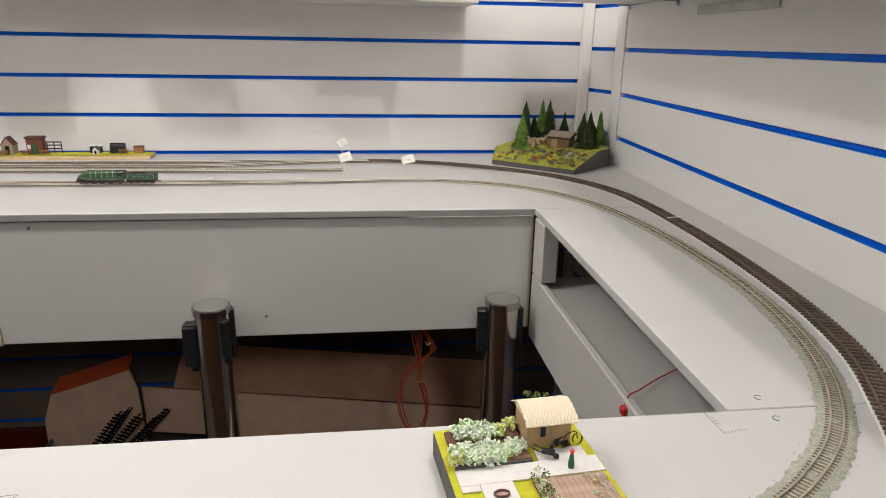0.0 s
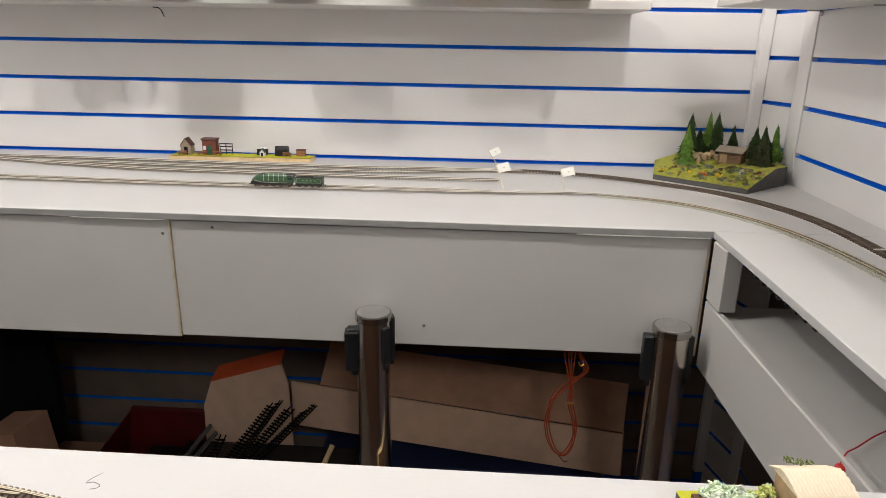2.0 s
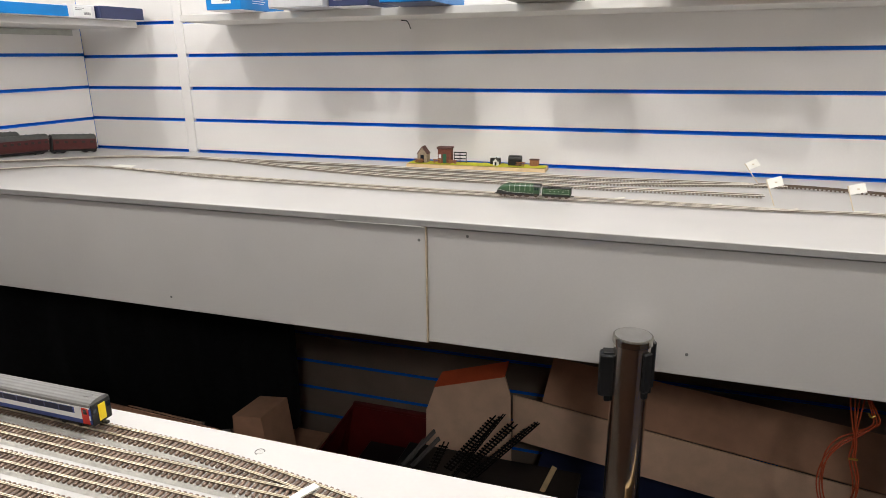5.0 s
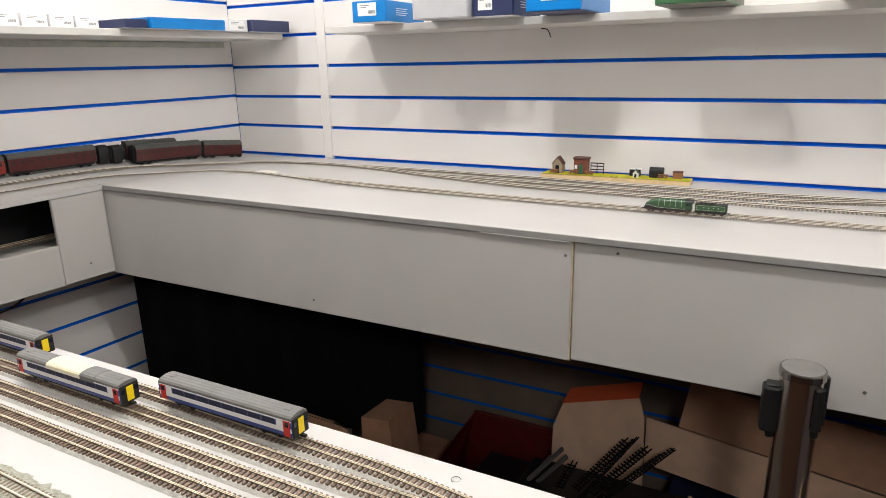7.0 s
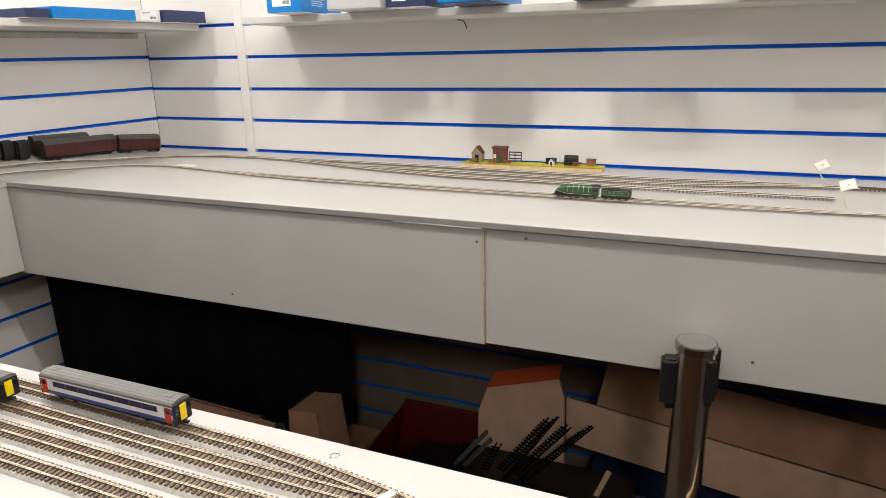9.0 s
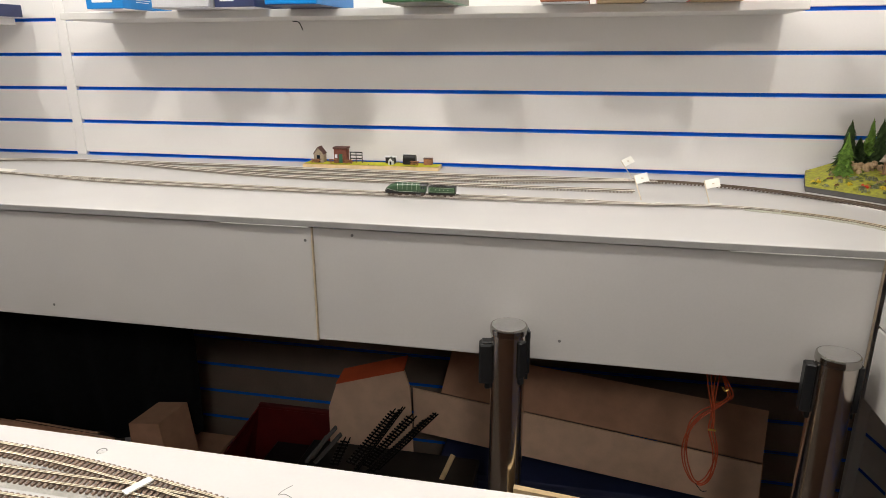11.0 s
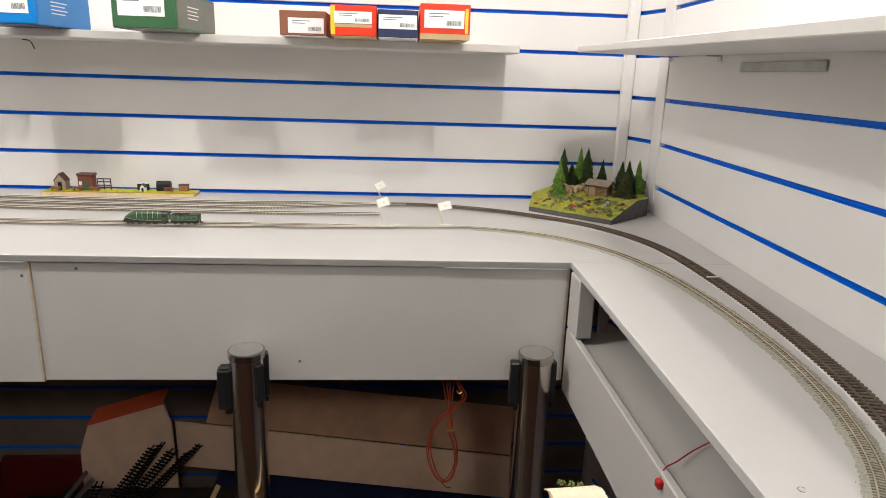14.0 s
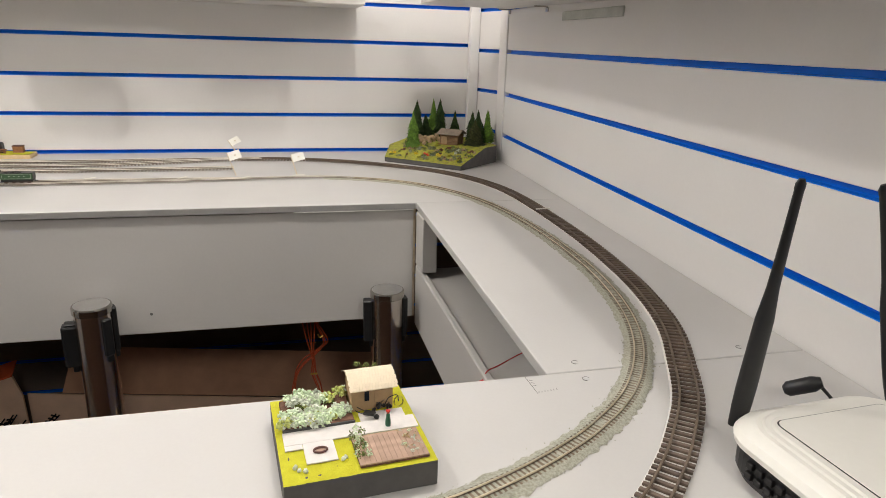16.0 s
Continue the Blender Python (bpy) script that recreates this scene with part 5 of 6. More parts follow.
def woodland():
    """A corner base with firs round a log cabin on a slope."""
    d = thing("woodland_diorama", "corner woodland diorama with fir trees and a log cabin", "diorama", at=pose(0.0094, -0.0271, 0))
    edge = [(0.464, 1.735), (0.626, 1.590), (0.752, 1.705), (0.740, 1.80), (0.70, 1.872), (0.50, 1.872)]
    cx, cy = sum(p[0] for p in edge) / 6, sum(p[1] for p in edge) / 6
    rim = []
    for i in range(6):
        a, b = edge[i], edge[(i + 1) % 6]
        rim += [(a[0] + (b[0] - a[0]) * j / 12, a[1] + (b[1] - a[1]) * j / 12) for j in range(12)]
    block = [[Vector((x, y, T)) for x, y in rim], [Vector((x, y, hill(x, y) - 0.0002)) for x, y in rim]]
    part("base", loft(block), BASE_GREY, d, "dark grey base block")
    bm = bmesh.new()
    rings = []
    for k in range(11):
        f = k / 10 * 0.97 - 0.004
        rings.append([bm.verts.new((x + (cx - x) * f, y + (cy - y) * f, hill(x + (cx - x) * f, y + (cy - y) * f) + 0.0003)) for x, y in rim])
    for r, s in zip(rings, rings[1:]):
        for k in range(72):
            bm.faces.new((r[k], r[(k + 1) % 72], s[(k + 1) % 72], s[k]))
    bm.faces.new(rings[-1])
    part("grass", bm, GRASS, d, "uneven green flock grass", smooth=True)
    rng = random.Random(3)
    for x, y, h, w, m in ((0.545, 1.768, 0.090, 0.054, PINE_LIGHT), (0.566, 1.82, 0.103, 0.064, PINE), (0.592, 1.83, 0.066, 0.060, PINE), (0.614, 1.835, 0.106, 0.058, PINE_LIGHT), (0.629, 1.82, 0.107, 0.066, PINE),
                          (0.674, 1.84, 0.076, 0.042, PINE), (0.714, 1.80, 0.078, 0.056, PINE), (0.719, 1.762, 0.084, 0.056, PINE), (0.746, 1.764, 0.086, 0.046, PINE_LIGHT), (0.694, 1.712, 0.066, 0.068, BUSH_GREEN_DARK)):
        conifer("fir_tree", (x, y, hill(x, y) - 0.002), h, w, m, d, rng)
    cab = part("log_cabin", bmesh.new(), LOG, d, "brown log cabin with pitched roof", at=pose(0.641, 1.742, hill(0.641, 1.742) - 0.004, 0, 0, -40) @ Matrix.Scale(0.88, 4))
    cab.data = mesh_of("log_cabin", boxed(-0.0262, 0.0262, -0.0182, 0.0182, 0, 0.034))
    cab.data.materials.append(LOG)
    for k in range(8):
        z = 0.0022 + k * 0.0041
        for y in (-0.018, 0.018):
            lw = bmesh.new()
            bmesh.ops.create_cone(lw, cap_ends=True, segments=8, radius1=0.0022, radius2=0.0022, depth=0.058, matrix=pose(0, y, z, 0, 90))
            part("log", lw, LOG, cab)
        for x in (-0.026, 0.026):
            lw = bmesh.new()
            bmesh.ops.create_cone(lw, cap_ends=True, segments=8, radius1=0.0022, radius2=0.0022, depth=0.042, matrix=pose(x, 0, z, 90))
            part("log", lw, LOG, cab)
    part("door", boxed(-0.024, -0.006, -0.0212, -0.0205, 0, 0.026), HUT_WALL, cab, "tan plank door")
    for s in (-1, 1):
        part("roof_slope", boxed(-0.036, 0.036, -0.0165, 0.0165, 0, 0.0015), SHINGLE_GREY, cab, "grey-brown roof", at=pose(0, s * 0.0145, 0.0385, -s * 24))
    part("porch_rail", boxed(-0.030, 0.0, -0.032, -0.0305, 0.004, 0.006), BROWN_WOOD, cab)
    for k in range(30):
        x, y = 0.590 + rng.uniform(-0.032, 0.030), 1.778 + rng.uniform(-0.016, 0.02)
        part("boulder", stone(bmesh.new(), (0, 0, 0), rng.uniform(0.004, 0.009), rng), STONE, d, at=pose(x, y, hill(x, y) + rng.uniform(0, 0.014)))
    for k in range(95):
        u, v = rng.random(), rng.uniform(0.07, 0.55)
        x, y = 0.464 + 0.162 * u + v * 0.126, 1.735 - 0.145 * u + v * 0.135
        if (Vector((x, y)) - Vector((0.640, 1.745))).length < 0.028:
            continue
        m = rng.choice((BUSH_GREEN, SCRUB_GREY, SCRUB_GREY, BUSH_GREEN, GRASS, SCRUB_GREY, SOIL, STONE))
        part("shrub", clump(bmesh.new(), (0, 0, 0), rng.uniform(0.004, 0.0095), 46, rng, flat=0.45), m, d, at=pose(x, y, hill(x, y) - 0.001))
    for x, y, m in ((0.566, 1.690, BOX_RED), (0.560, 1.697, BOX_RED), (0.588, 1.674, BOX_YELLOW), (0.594, 1.668, BOX_YELLOW), (0.540, 1.712, BOX_YELLOW), (0.482, 1.752, BOX_YELLOW), (0.490, 1.745, BOX_YELLOW), (0.632, 1.664, BUSH_WHITE), (0.64, 1.672, BUSH_WHITE)):
        part("flower_clump", clump(bmesh.new(), (0, 0, 0), 0.0058, 44, rng), m, d, "bright flower clump", at=pose(x, y, hill(x, y) + 0.001))
    return d


woodland()


# ---- garden diorama on the front board ----
def garden(at, w=0.104, dp=0.108):
    """A square garden scene; x and y run from its near left corner."""
    d = thing("garden_diorama", "square garden diorama with a thatched hut and vegetable beds", "diorama", at=at)
    part("base", boxed(0, w, 0, dp, 0, 0.0195, bevel=0.0006), BASE_GREY, d, "grey base block")
    bm = bmesh.new()
    n = 34
    grid = [[bm.verts.new((w * i / n, dp * j / n, 0.0198 + 0.0006 * noise.noise(Vector((i * 0.7, j * 0.7, 2))))) for j in range(n + 1)] for i in range(n + 1)]
    for i in range(n):
        for j in range(n):
            bm.faces.new((grid[i][j], grid[i + 1][j], grid[i + 1][j + 1], grid[i][j + 1]))
    part("grass", bm, GRASS_YELLOW, d, "bright yellow-green flock grass", smooth=True)
    g = 0.0203

    def X(u):
        return u * w

    def Y(v):
        return v * dp

    part("garden_path", boxed(X(0.045), X(0.985), Y(0.395), Y(0.545), g, g + 0.0009), PATH_WHITE, d, "white gravel path")
    part("garden_path", boxed(X(0.60), X(0.93), Y(0.545) + 0.0002, Y(0.655), g, g + 0.0008), PATH_WHITE, d, "white gravel in front of the hut")
    part("patio", boxed(X(0.165), X(0.37), Y(0.17), Y(0.395) - 0.0002, g, g + 0.0009), PATH_WHITE, d, "white patio slab")
    part("side_path", boxed(X(0.045), X(0.165) - 0.0003, Y(0.34), Y(0.395) - 0.0002, g, g + 0.0008), PATH_WHITE, d)
    bed0 = part("vegetable_bed", boxed(X(0.06), X(0.555), Y(0.557), Y(0.93), g, g + 0.0035, bevel=0.0006), SOIL, d, "red-brown planted bed")
    part("bed_border", boxed(X(0.05), X(0.56), Y(0.545) + 0.0003, Y(0.557) - 0.0002, g, g + 0.0028), BASE_GREY, d, "low grey border")
    deck = part("deck", boxed(X(0.49), X(0.955), Y(0.045), Y(0.365), g, g + 0.0012), SOIL, d, "pink-brown plank deck")
    pw = (X(0.955) - X(0.49)) / 13
    plank = mesh_of("plank", boxed(0.00005, pw - 0.00005, Y(0.047), Y(0.363), g + 0.0013, g + 0.0023, bevel=0.00012))
    plank.materials.append(DECK)
    for k in range(13):
        o = new("plank", plank)
        o.parent, o.location = deck, (X(0.49) + k * pw, 0, 0)
    rng = random.Random(12)
    for k in range(100):
        m = rng.choice((BUSH, BUSH, BUSH_WHITE, BUSH_WHITE, BUSH, BUSH_LIME, BUSH_GREEN if k % 3 == 0 else BUSH))
        u, v = rng.uniform(0.07, 0.545), rng.choice((rng.uniform(0.60, 0.70), rng.uniform(0.78, 0.96)))
        if rng.random() < 0.2:
            u, v = rng.uniform(0.05, 0.53), rng.uniform(0.57, 0.64)
        part("bush", clump(bmesh.new(), (0, 0, 0), rng.uniform(0.0032, 0.0060), 38, rng, flat=0.5, leaf=0.34), m, d, at=pose(X(u), Y(v), g + 0.0035 + rng.uniform(0, 0.0045) * (v - 0.5) * 2.6))
    for k in range(16):
        part("climber", clump(bmesh.new(), (0, 0, 0), rng.uniform(0.002, 0.0036), 30, rng, flat=0.9), BUSH if k % 2 else BUSH_GREEN, d, "feathery grey-green plant", at=pose(X(0.525 + 0.035 * math.sin(k * 1.7)), Y(0.10 + 0.02 * k), g + 0.002 + rng.uniform(0, 0.004)))
    for k in range(26):
        part("potted_plant", clump(bmesh.new(), (0, 0, 0), rng.uniform(0.0012, 0.0024), 18, rng), rng.choice((BUSH, BUSH_WHITE, BOX_TAN)), d, at=pose(X(rng.uniform(0.80, 0.94)), Y(rng.uniform(0.09, 0.34)), g + 0.003))
    hut = part("garden_hut", boxed(X(0.565), X(0.875), Y(0.70), Y(0.93), g, g + 0.0205), HUT_WALL, d, "tan wooden garden hut")
    part("hut_window", boxed(X(0.66), X(0.695), Y(0.70) - 0.0006, Y(0.70) - 0.0001, g + 0.008, g + 0.016), GLASS_DARK, hut, "dark slit window")
    part("hut_door", boxed(X(0.735), X(0.835), Y(0.70) - 0.0005, Y(0.70) - 0.0001, g, g + 0.016), HUT_WALL, hut)
    yf, yb, ym = Y(0.655), Y(0.975), Y(0.86)
    rows = 9
    run = [(yf + (ym - yf) * k / rows, g + 0.0195 + 0.0068 * math.sin(math.pi / 2 * k / rows) ** 0.8) for k in range(rows + 1)]
    run += [(ym + (yb - ym) * k / 4, g + 0.0263 - 0.0065 * (k / 4)) for k in range(1, 5)]
    cols = 15
    x0, x1 = X(0.545), X(0.905)
    for r, ((ya, za), (yb2, zb)) in enumerate(zip(run, run[1:])):
        ln = math.hypot(yb2 - ya, zb - za)
        me = mesh_of("shingle", boxed(0.0001, (x1 - x0) / cols - 0.0001, -0.0003, ln + 0.0006, 0, 0.00055))
        me.materials.append(STRAW)
        for c in range(cols):
            o = new("shingle", me)
            o.parent = hut
            o.matrix_basis = pose(x0 + (c + (0.25 if r % 2 else 0) - 0.12) * (x1 - x0) / cols, ya, za + rng.uniform(0, 0.0001), math.degrees(math.atan2(zb - za, yb2 - ya)))
    fill = bmesh.new()
    a = [fill.verts.new((x0 + 0.002, y, z - 0.0006)) for y, z in run]
    b = [fill.verts.new((x1 - 0.002, y, z - 0.0006)) for y, z in run]
    for k in range(len(run) - 1):
        fill.faces.new((a[k], a[k + 1], b[k + 1], b[k]))
    fill.faces.new(a[::-1])
    fill.faces.new(b)
    fill.faces.new((a[0], b[0], b[-1], a[-1]))
    part("roof_body", fill, STRAW, hut)
    for k in range(3):
        part("bush", clump(bmesh.new(), (0, 0, 0), 0.0035, 30, rng), BUSH_GREEN, d, at=pose(X(0.66 + 0.07 * k), Y(0.985), g + 0.023 - 0.002 * k))
    barrow = bmesh.new()
    box(barrow, -0.005, 0.004, -0.0028, 0.0028, 0.003, 0.0055, bevel=0.0008)
    tube([(0.003, 0.002, 0.004), (0.007, 0.0024, 0.005), (0.010, 0.0024, 0.0062)], 0.0004, 5, barrow)
    tube([(0.003, -0.002, 0.004), (0.007, -0.0024, 0.005), (0.010, -0.0024, 0.0062)], 0.0004, 5, barrow)
    bmesh.ops.create_cone(barrow, cap_ends=True, segments=12, radius1=0.002, radius2=0.002, depth=0.001, matrix=pose(-0.006, 0, 0.002, 90))
    part("wheelbarrow", barrow, LOCO_BLACK, d, "small black wheelbarrow", at=pose(X(0.665), Y(0.575), g + 0.001, 0, 0, 150))
    cyc = bmesh.new()
    for x in (-0.006, 0.006):
        bmesh.ops.create_cone(cyc, cap_ends=False, segments=20, radius1=0.0042, radius2=0.0042, depth=0.0008, matrix=pose(x, 0, 0.0042, 90))
        bmesh.ops.create_cone(cyc, cap_ends=False, segments=20, radius1=0.0036, radius2=0.0036, depth=0.0008, matrix=pose(x, 0, 0.0042, 90))
    tube([(-0.006, 0, 0.0042), (-0.002, 0, 0.009), (0.005, 0, 0.0095), (0.006, 0, 0.0042)], 0.0004, 5, cyc)
    part("bicycle", cyc, LOCO_BLACK, d, "black bicycle leaning on the hut", at=pose(X(0.86), Y(0.655), g + 0.001, -14, 0, 12))
    scrap = bmesh.new()
    for k in range(9):
        stone(scrap, (rng.uniform(-0.008, 0.006), rng.uniform(-0.003, 0.003), 0.0015 + rng.uniform(0, 0.005)), rng.uniform(0.0014, 0.0026), rng)
    part("dark_heap", scrap, LOCO_BLACK, d, "heap of dark garden clutter", at=pose(X(0.79), Y(0.65), g + 0.001))
    ring = [Vector((0.0046 * math.cos(q), 0.0030 * math.sin(q), 0.0006)) for q in [2 * math.pi * k / 20 for k in range(20)]]
    part("paddling_pool", tube([*ring, ring[0]], 0.0008, 6), SLATE_RED, d, "small dark red oval pool rim", at=pose(X(0.27), Y(0.285), g + 0.0012))
    part("pool_water", lathe([(0.0034, 0), (0.0034, 0.0003)], 18), DECK, d, at=pose(X(0.27), Y(0.285), g + 0.001))
    for x, y in ((0.42, 0.18), (0.40, 0.16), (0.09, 0.15), (0.15, 0.10), (0.11, 0.12)):
        part("pale_rock", stone(bmesh.new(), (0, 0, 0), 0.0022, rng), BUSH_WHITE, d, at=pose(X(x), Y(y), g + 0.001))
    figurine = lathe([(0.0017, 0), (0.0019, 0.002), (0.0017, 0.0042), (0.0013, 0.0062), (0.0013, 0.0075), (0.0005, 0.0098)], 12)
    part("figurine", figurine, GREEN_DOOR, d, "plain green peg-shaped figurine", smooth=True, at=pose(X(0.775), Y(0.45), g + 0.001) @ Matrix.Scale(1.15, 4))
    # Red top of the figurine, made as a piece of its own.
    part("figurine_top", lathe([(0.0011, 0), (0.0017, 0.002), (0.0015, 0.0022)], 12), UNIT_RED, d, "plain red top of the figurine", at=pose(X(0.775), Y(0.45), g + 0.0115))
    return d


garden(pose(0.2107, 0.4254, T, 0, 0, 5.0))


# ---- wireless router ----
def router():
    r = thing("wireless_router", "cream white wireless router with black base and tall antennas", "router", at=pose(0.6048, 0.3345, T, 0, 0, 3.3))
    w, d = 0.156, 0.188

    def rounded(hw, hd, rad, z, n=8):
        pts = []
        for cx, cy, a0 in ((hw - rad, hd - rad, 0), (-hw + rad, hd - rad, 90), (-hw + rad, -hd + rad, 180), (hw - rad, -hd + rad, 270)):
            for k in range(n + 1):
                a = radians(a0 + 90 * k / n)
                pts.append(Vector((cx + rad * math.cos(a), cy + rad * math.sin(a), z)))
        return pts

    part("base", loft([rounded(w / 2 - 0.008, d / 2 - 0.008, 0.028, 0.0), rounded(w / 2 - 0.004, d / 2 - 0.004, 0.030, 0.008), rounded(w / 2 - 0.003, d / 2 - 0.003, 0.032, 0.027)]), BLACK_PLASTIC, r, "black slotted base")
    for k in range(14):
        for row in range(2):
            part("vent_slot", boxed(-w / 2 + 0.0005, -w / 2 + 0.0038, -d / 2 + 0.03 + k * 0.009, -d / 2 + 0.036 + k * 0.009, 0.009 + row * 0.008, 0.014 + row * 0.008, bevel=0.0004), DARK_METAL, r)
    part("cover", loft([rounded(w / 2, d / 2, 0.034, 0.0275), rounded(w / 2 + 0.001, d / 2 + 0.001, 0.035, 0.032), rounded(w / 2 - 0.002, d / 2 - 0.002, 0.034, 0.037), rounded(w / 2 - 0.009, d / 2 - 0.009, 0.030, 0.0405)]), ROUTER_WHITE, r, "cream white stepped cover", smooth=False)
    for k in range(3):
        q = 0.009 + k * 0.0052
        part("cover_step", loft([rounded(w / 2 - q, d / 2 - q, 0.030 - k * 0.004, 0.0405 + k * 0.0011), rounded(w / 2 - q - 0.0015, d / 2 - q - 0.0015, 0.029 - k * 0.004, 0.0416 + k * 0.0011)]), ROUTER_WHITE, r)
    part("panel_groove", loft([rounded(w / 2 - 0.0255, d / 2 - 0.0255, 0.008, 0.0434), rounded(w / 2 - 0.0265, d / 2 - 0.0265, 0.008, 0.0441)]), DARK_METAL, r, "thin dark panel outline")
    part("top_panel", loft([rounded(w / 2 - 0.0265, d / 2 - 0.0265, 0.008, 0.0436), rounded(w / 2 - 0.0272, d / 2 - 0.0272, 0.008, 0.0444)]), ROUTER_WHITE, r)
    for x, lean, twist in ((-0.050, -0.3, 5), (0.103, -20, 0)):
        prof = [(0.0075, -0.012), (0.0085, 0.004), (0.0088, 0.02), (0.0082, 0.055), (0.0078, 0.075), (0.0052, 0.10), (0.0042, 0.135), (0.0038, 0.168), (0.0041, 0.1695), (0.0041, 0.173), (0.0024, 0.176)]
        bm = lathe(prof, 18)
        bmesh.ops.scale(bm, vec=(1, 0.62, 1), verts=bm.verts)
        part("antenna", bm, BLACK_PLASTIC, r, "tall black flat-sided antenna", smooth=True, at=pose(x, d / 2 + 0.006, 0.034, twist, lean, 0) @ Matrix.Scale(1.035, 4, (0, 0, 1)))
        part("antenna_hinge", lathe([(0.0065, -0.002), (0.0065, 0.014)], 16), BLACK_PLASTIC, r, at=pose(x, d / 2 - 0.012, 0.026, -90))
    bm = lathe([(0.004, 0), (0.0072, 0.004), (0.0076, 0.026), (0.005, 0.034)], 16)
    part("folded_antenna", bm, BLACK_PLASTIC, r, "short black folded antenna stub", smooth=True, at=pose(0.037, d / 2 + 0.050, 0.015, 62, 0, 48) @ Matrix.Scale(0.9, 4))
    part("power_lead", tube([(0.046, d / 2 + 0.044, 0.016), (0.05, d / 2 + 0.046, 0.02), (0.07, d / 2 + 0.048, 0.018), (0.082, d / 2 + 0.036, 0.004)], 0.0016, 8), BLACK_PLASTIC, r, "thin black power lead")
    return r


router()


# ---- things stored under the layout ----
def sheet(points, thick):
    """A slab on four corners in space."""
    p = [Vector(q) for q in points]
    n = (p[1] - p[0]).cross(p[3] - p[0]).normalized() * thick
    bm = bmesh.new()
    a = [bm.verts.new(q) for q in p]
    b = [bm.verts.new(q + n) for q in p]
    bm.faces.new(a)
    bm.faces.new(b[::-1])
    for k in range(4):
        bm.faces.new((a[k], b[k], b[(k + 1) % 4], a[(k + 1) % 4]))
    return bm


carton = thing("long_carton", "long open brown cardboard carton leaning under the layout", "cardboard box")
part("front_panel", sheet([(-0.3947, 1.6394, 0.4396), (0.4543, 1.6279, 0.3413), (0.4499, 1.628, 0.4639), (-0.3962, 1.6394, 0.5645)], 0.004), CARD_PALE, carton, "pale cardboard front panel")
part("inner_panel", sheet([(-0.3232, 1.6434, 0.5541), (0.451, 1.6328, 0.4639), (0.4766, 1.7261, 0.5507), (-0.3131, 1.7372, 0.6325)], 0.004), CARD, carton, "brown inner panel of the open lid")
part("end_panel", sheet([(0.4543, 1.6328, 0.3413), (0.4635, 1.8304, 0.3222), (0.469, 1.8303, 0.495), (0.451, 1.6328, 0.4598)], 0.004), CARD, carton)
part("bottom_panel", sheet([(-0.3945, 1.6442, 0.4386), (0.4543, 1.6328, 0.3403), (0.4635, 1.8304, 0.3222), (-0.3905, 1.8423, 0.4218)], 0.004), CARD, carton)
part("parcel_tape", sheet([(0.0337, 1.655, 0.508), (0.140, 1.655, 0.497), (0.140, 1.683, 0.524), (0.0337, 1.683, 0.535)], 0.0012), BROWN_WOOD, carton, "strip of brown parcel tape")


# Block added under the carton; its navy keeps the space there dark.
stock = thing("carton_support", "dark navy block added beneath the long carton", "crate")
part("body", boxed(-0.3375, 0.4107, 1.6525, 1.8177, 0, 0.3000, bevel=0.006, seg=2), BOX_NAVY, stock)
part("lid", boxed(-0.3425, 0.4157, 1.6485, 1.8217, 0.3000, 0.3200, bevel=0.005, seg=2), BOX_NAVY, stock)


def tall_carton():
    c = thing("tall_carton", "tall brown cardboard carton with orange printed rim", "cardboard box")
    bm = slab([(-0.6086, 0.2269), (-0.6222, 0.3579), (-0.619, 0.4983), (-0.5949, 0.5674), (-0.4116, 0.625), (-0.3969, 0.5737), (-0.3917, 0.3904), (-0.3938, 0.2269)], 0.0, 0.007)
    bmesh.ops.transform(bm, matrix=Matrix.Translation((0, 1.617, 0)) @ Matrix.Rotation(math.pi / 2, 4, "X"), verts=bm.verts)
    part("front_panel", bm, CARD_PALE, c, "bowed cardboard front")
    part("printed_rim", sheet([(-0.5949, 1.6095, 0.5679), (-0.4116, 1.6095, 0.6255), (-0.4116, 1.652, 0.646), (-0.5866, 1.652, 0.5904)], 0.003), CARD_ORANGE, c, "orange printed rim flap")
    part("carton_body", boxed(-0.60, -0.4, 1.6175, 1.80, 0, 0.24), CARD, c)
    return c


tall_carton()


def spare_track(at, length, label):
    s = thing("spare_track", label, "model track", "spare tracks", at=at)
    for y in (-0.0083, 0.0083):
        part("rail", boxed(0, length, y - 0.0011, y + 0.0011, 0.003, 0.0056), SPARE_BLACK, s)
    tie = mesh_of("sleeper", boxed(0, 0.0036, -0.0155, 0.0155, 0, 0.003))
    tie.materials.append(SPARE_BLACK)
    for k in range(int(length / 0.0085)):
        o = new("sleeper", tie)
        o.parent, o.location = s, (k * 0.0085, 0, 0)
    return s


def between(a, b, roll):
    """A frame at a, its x axis towards b."""
    a, b = Vector(a), Vector(b)
    return Matrix.Translation(a) @ (b - a).to_track_quat("X", "Z").to_matrix().to_4x4() @ pose(0, 0, 0, roll), (b - a).length


for a, b, roll in (((-0.525, 1.50, 0.415), (-0.421, 1.57, 0.540), 105), ((-0.512, 1.49, 0.40), (-0.404, 1.566, 0.553), 130), ((-0.487, 1.50, 0.415), (-0.373, 1.556, 0.540), 110),
                   ((-0.475, 1.49, 0.41), (-0.345, 1.565, 0.528), 140), ((-0.465, 1.50, 0.40), (-0.323, 1.585, 0.534), 125), ((-0.56, 1.48, 0.42), (-0.533, 1.51, 0.484), 100)):
    m, ln = between(a, b, roll)
    spare_track(m, ln, "black spare model track piece standing in a box")
crate = thing("parts_box", "open dark box holding spare track pieces", "box")
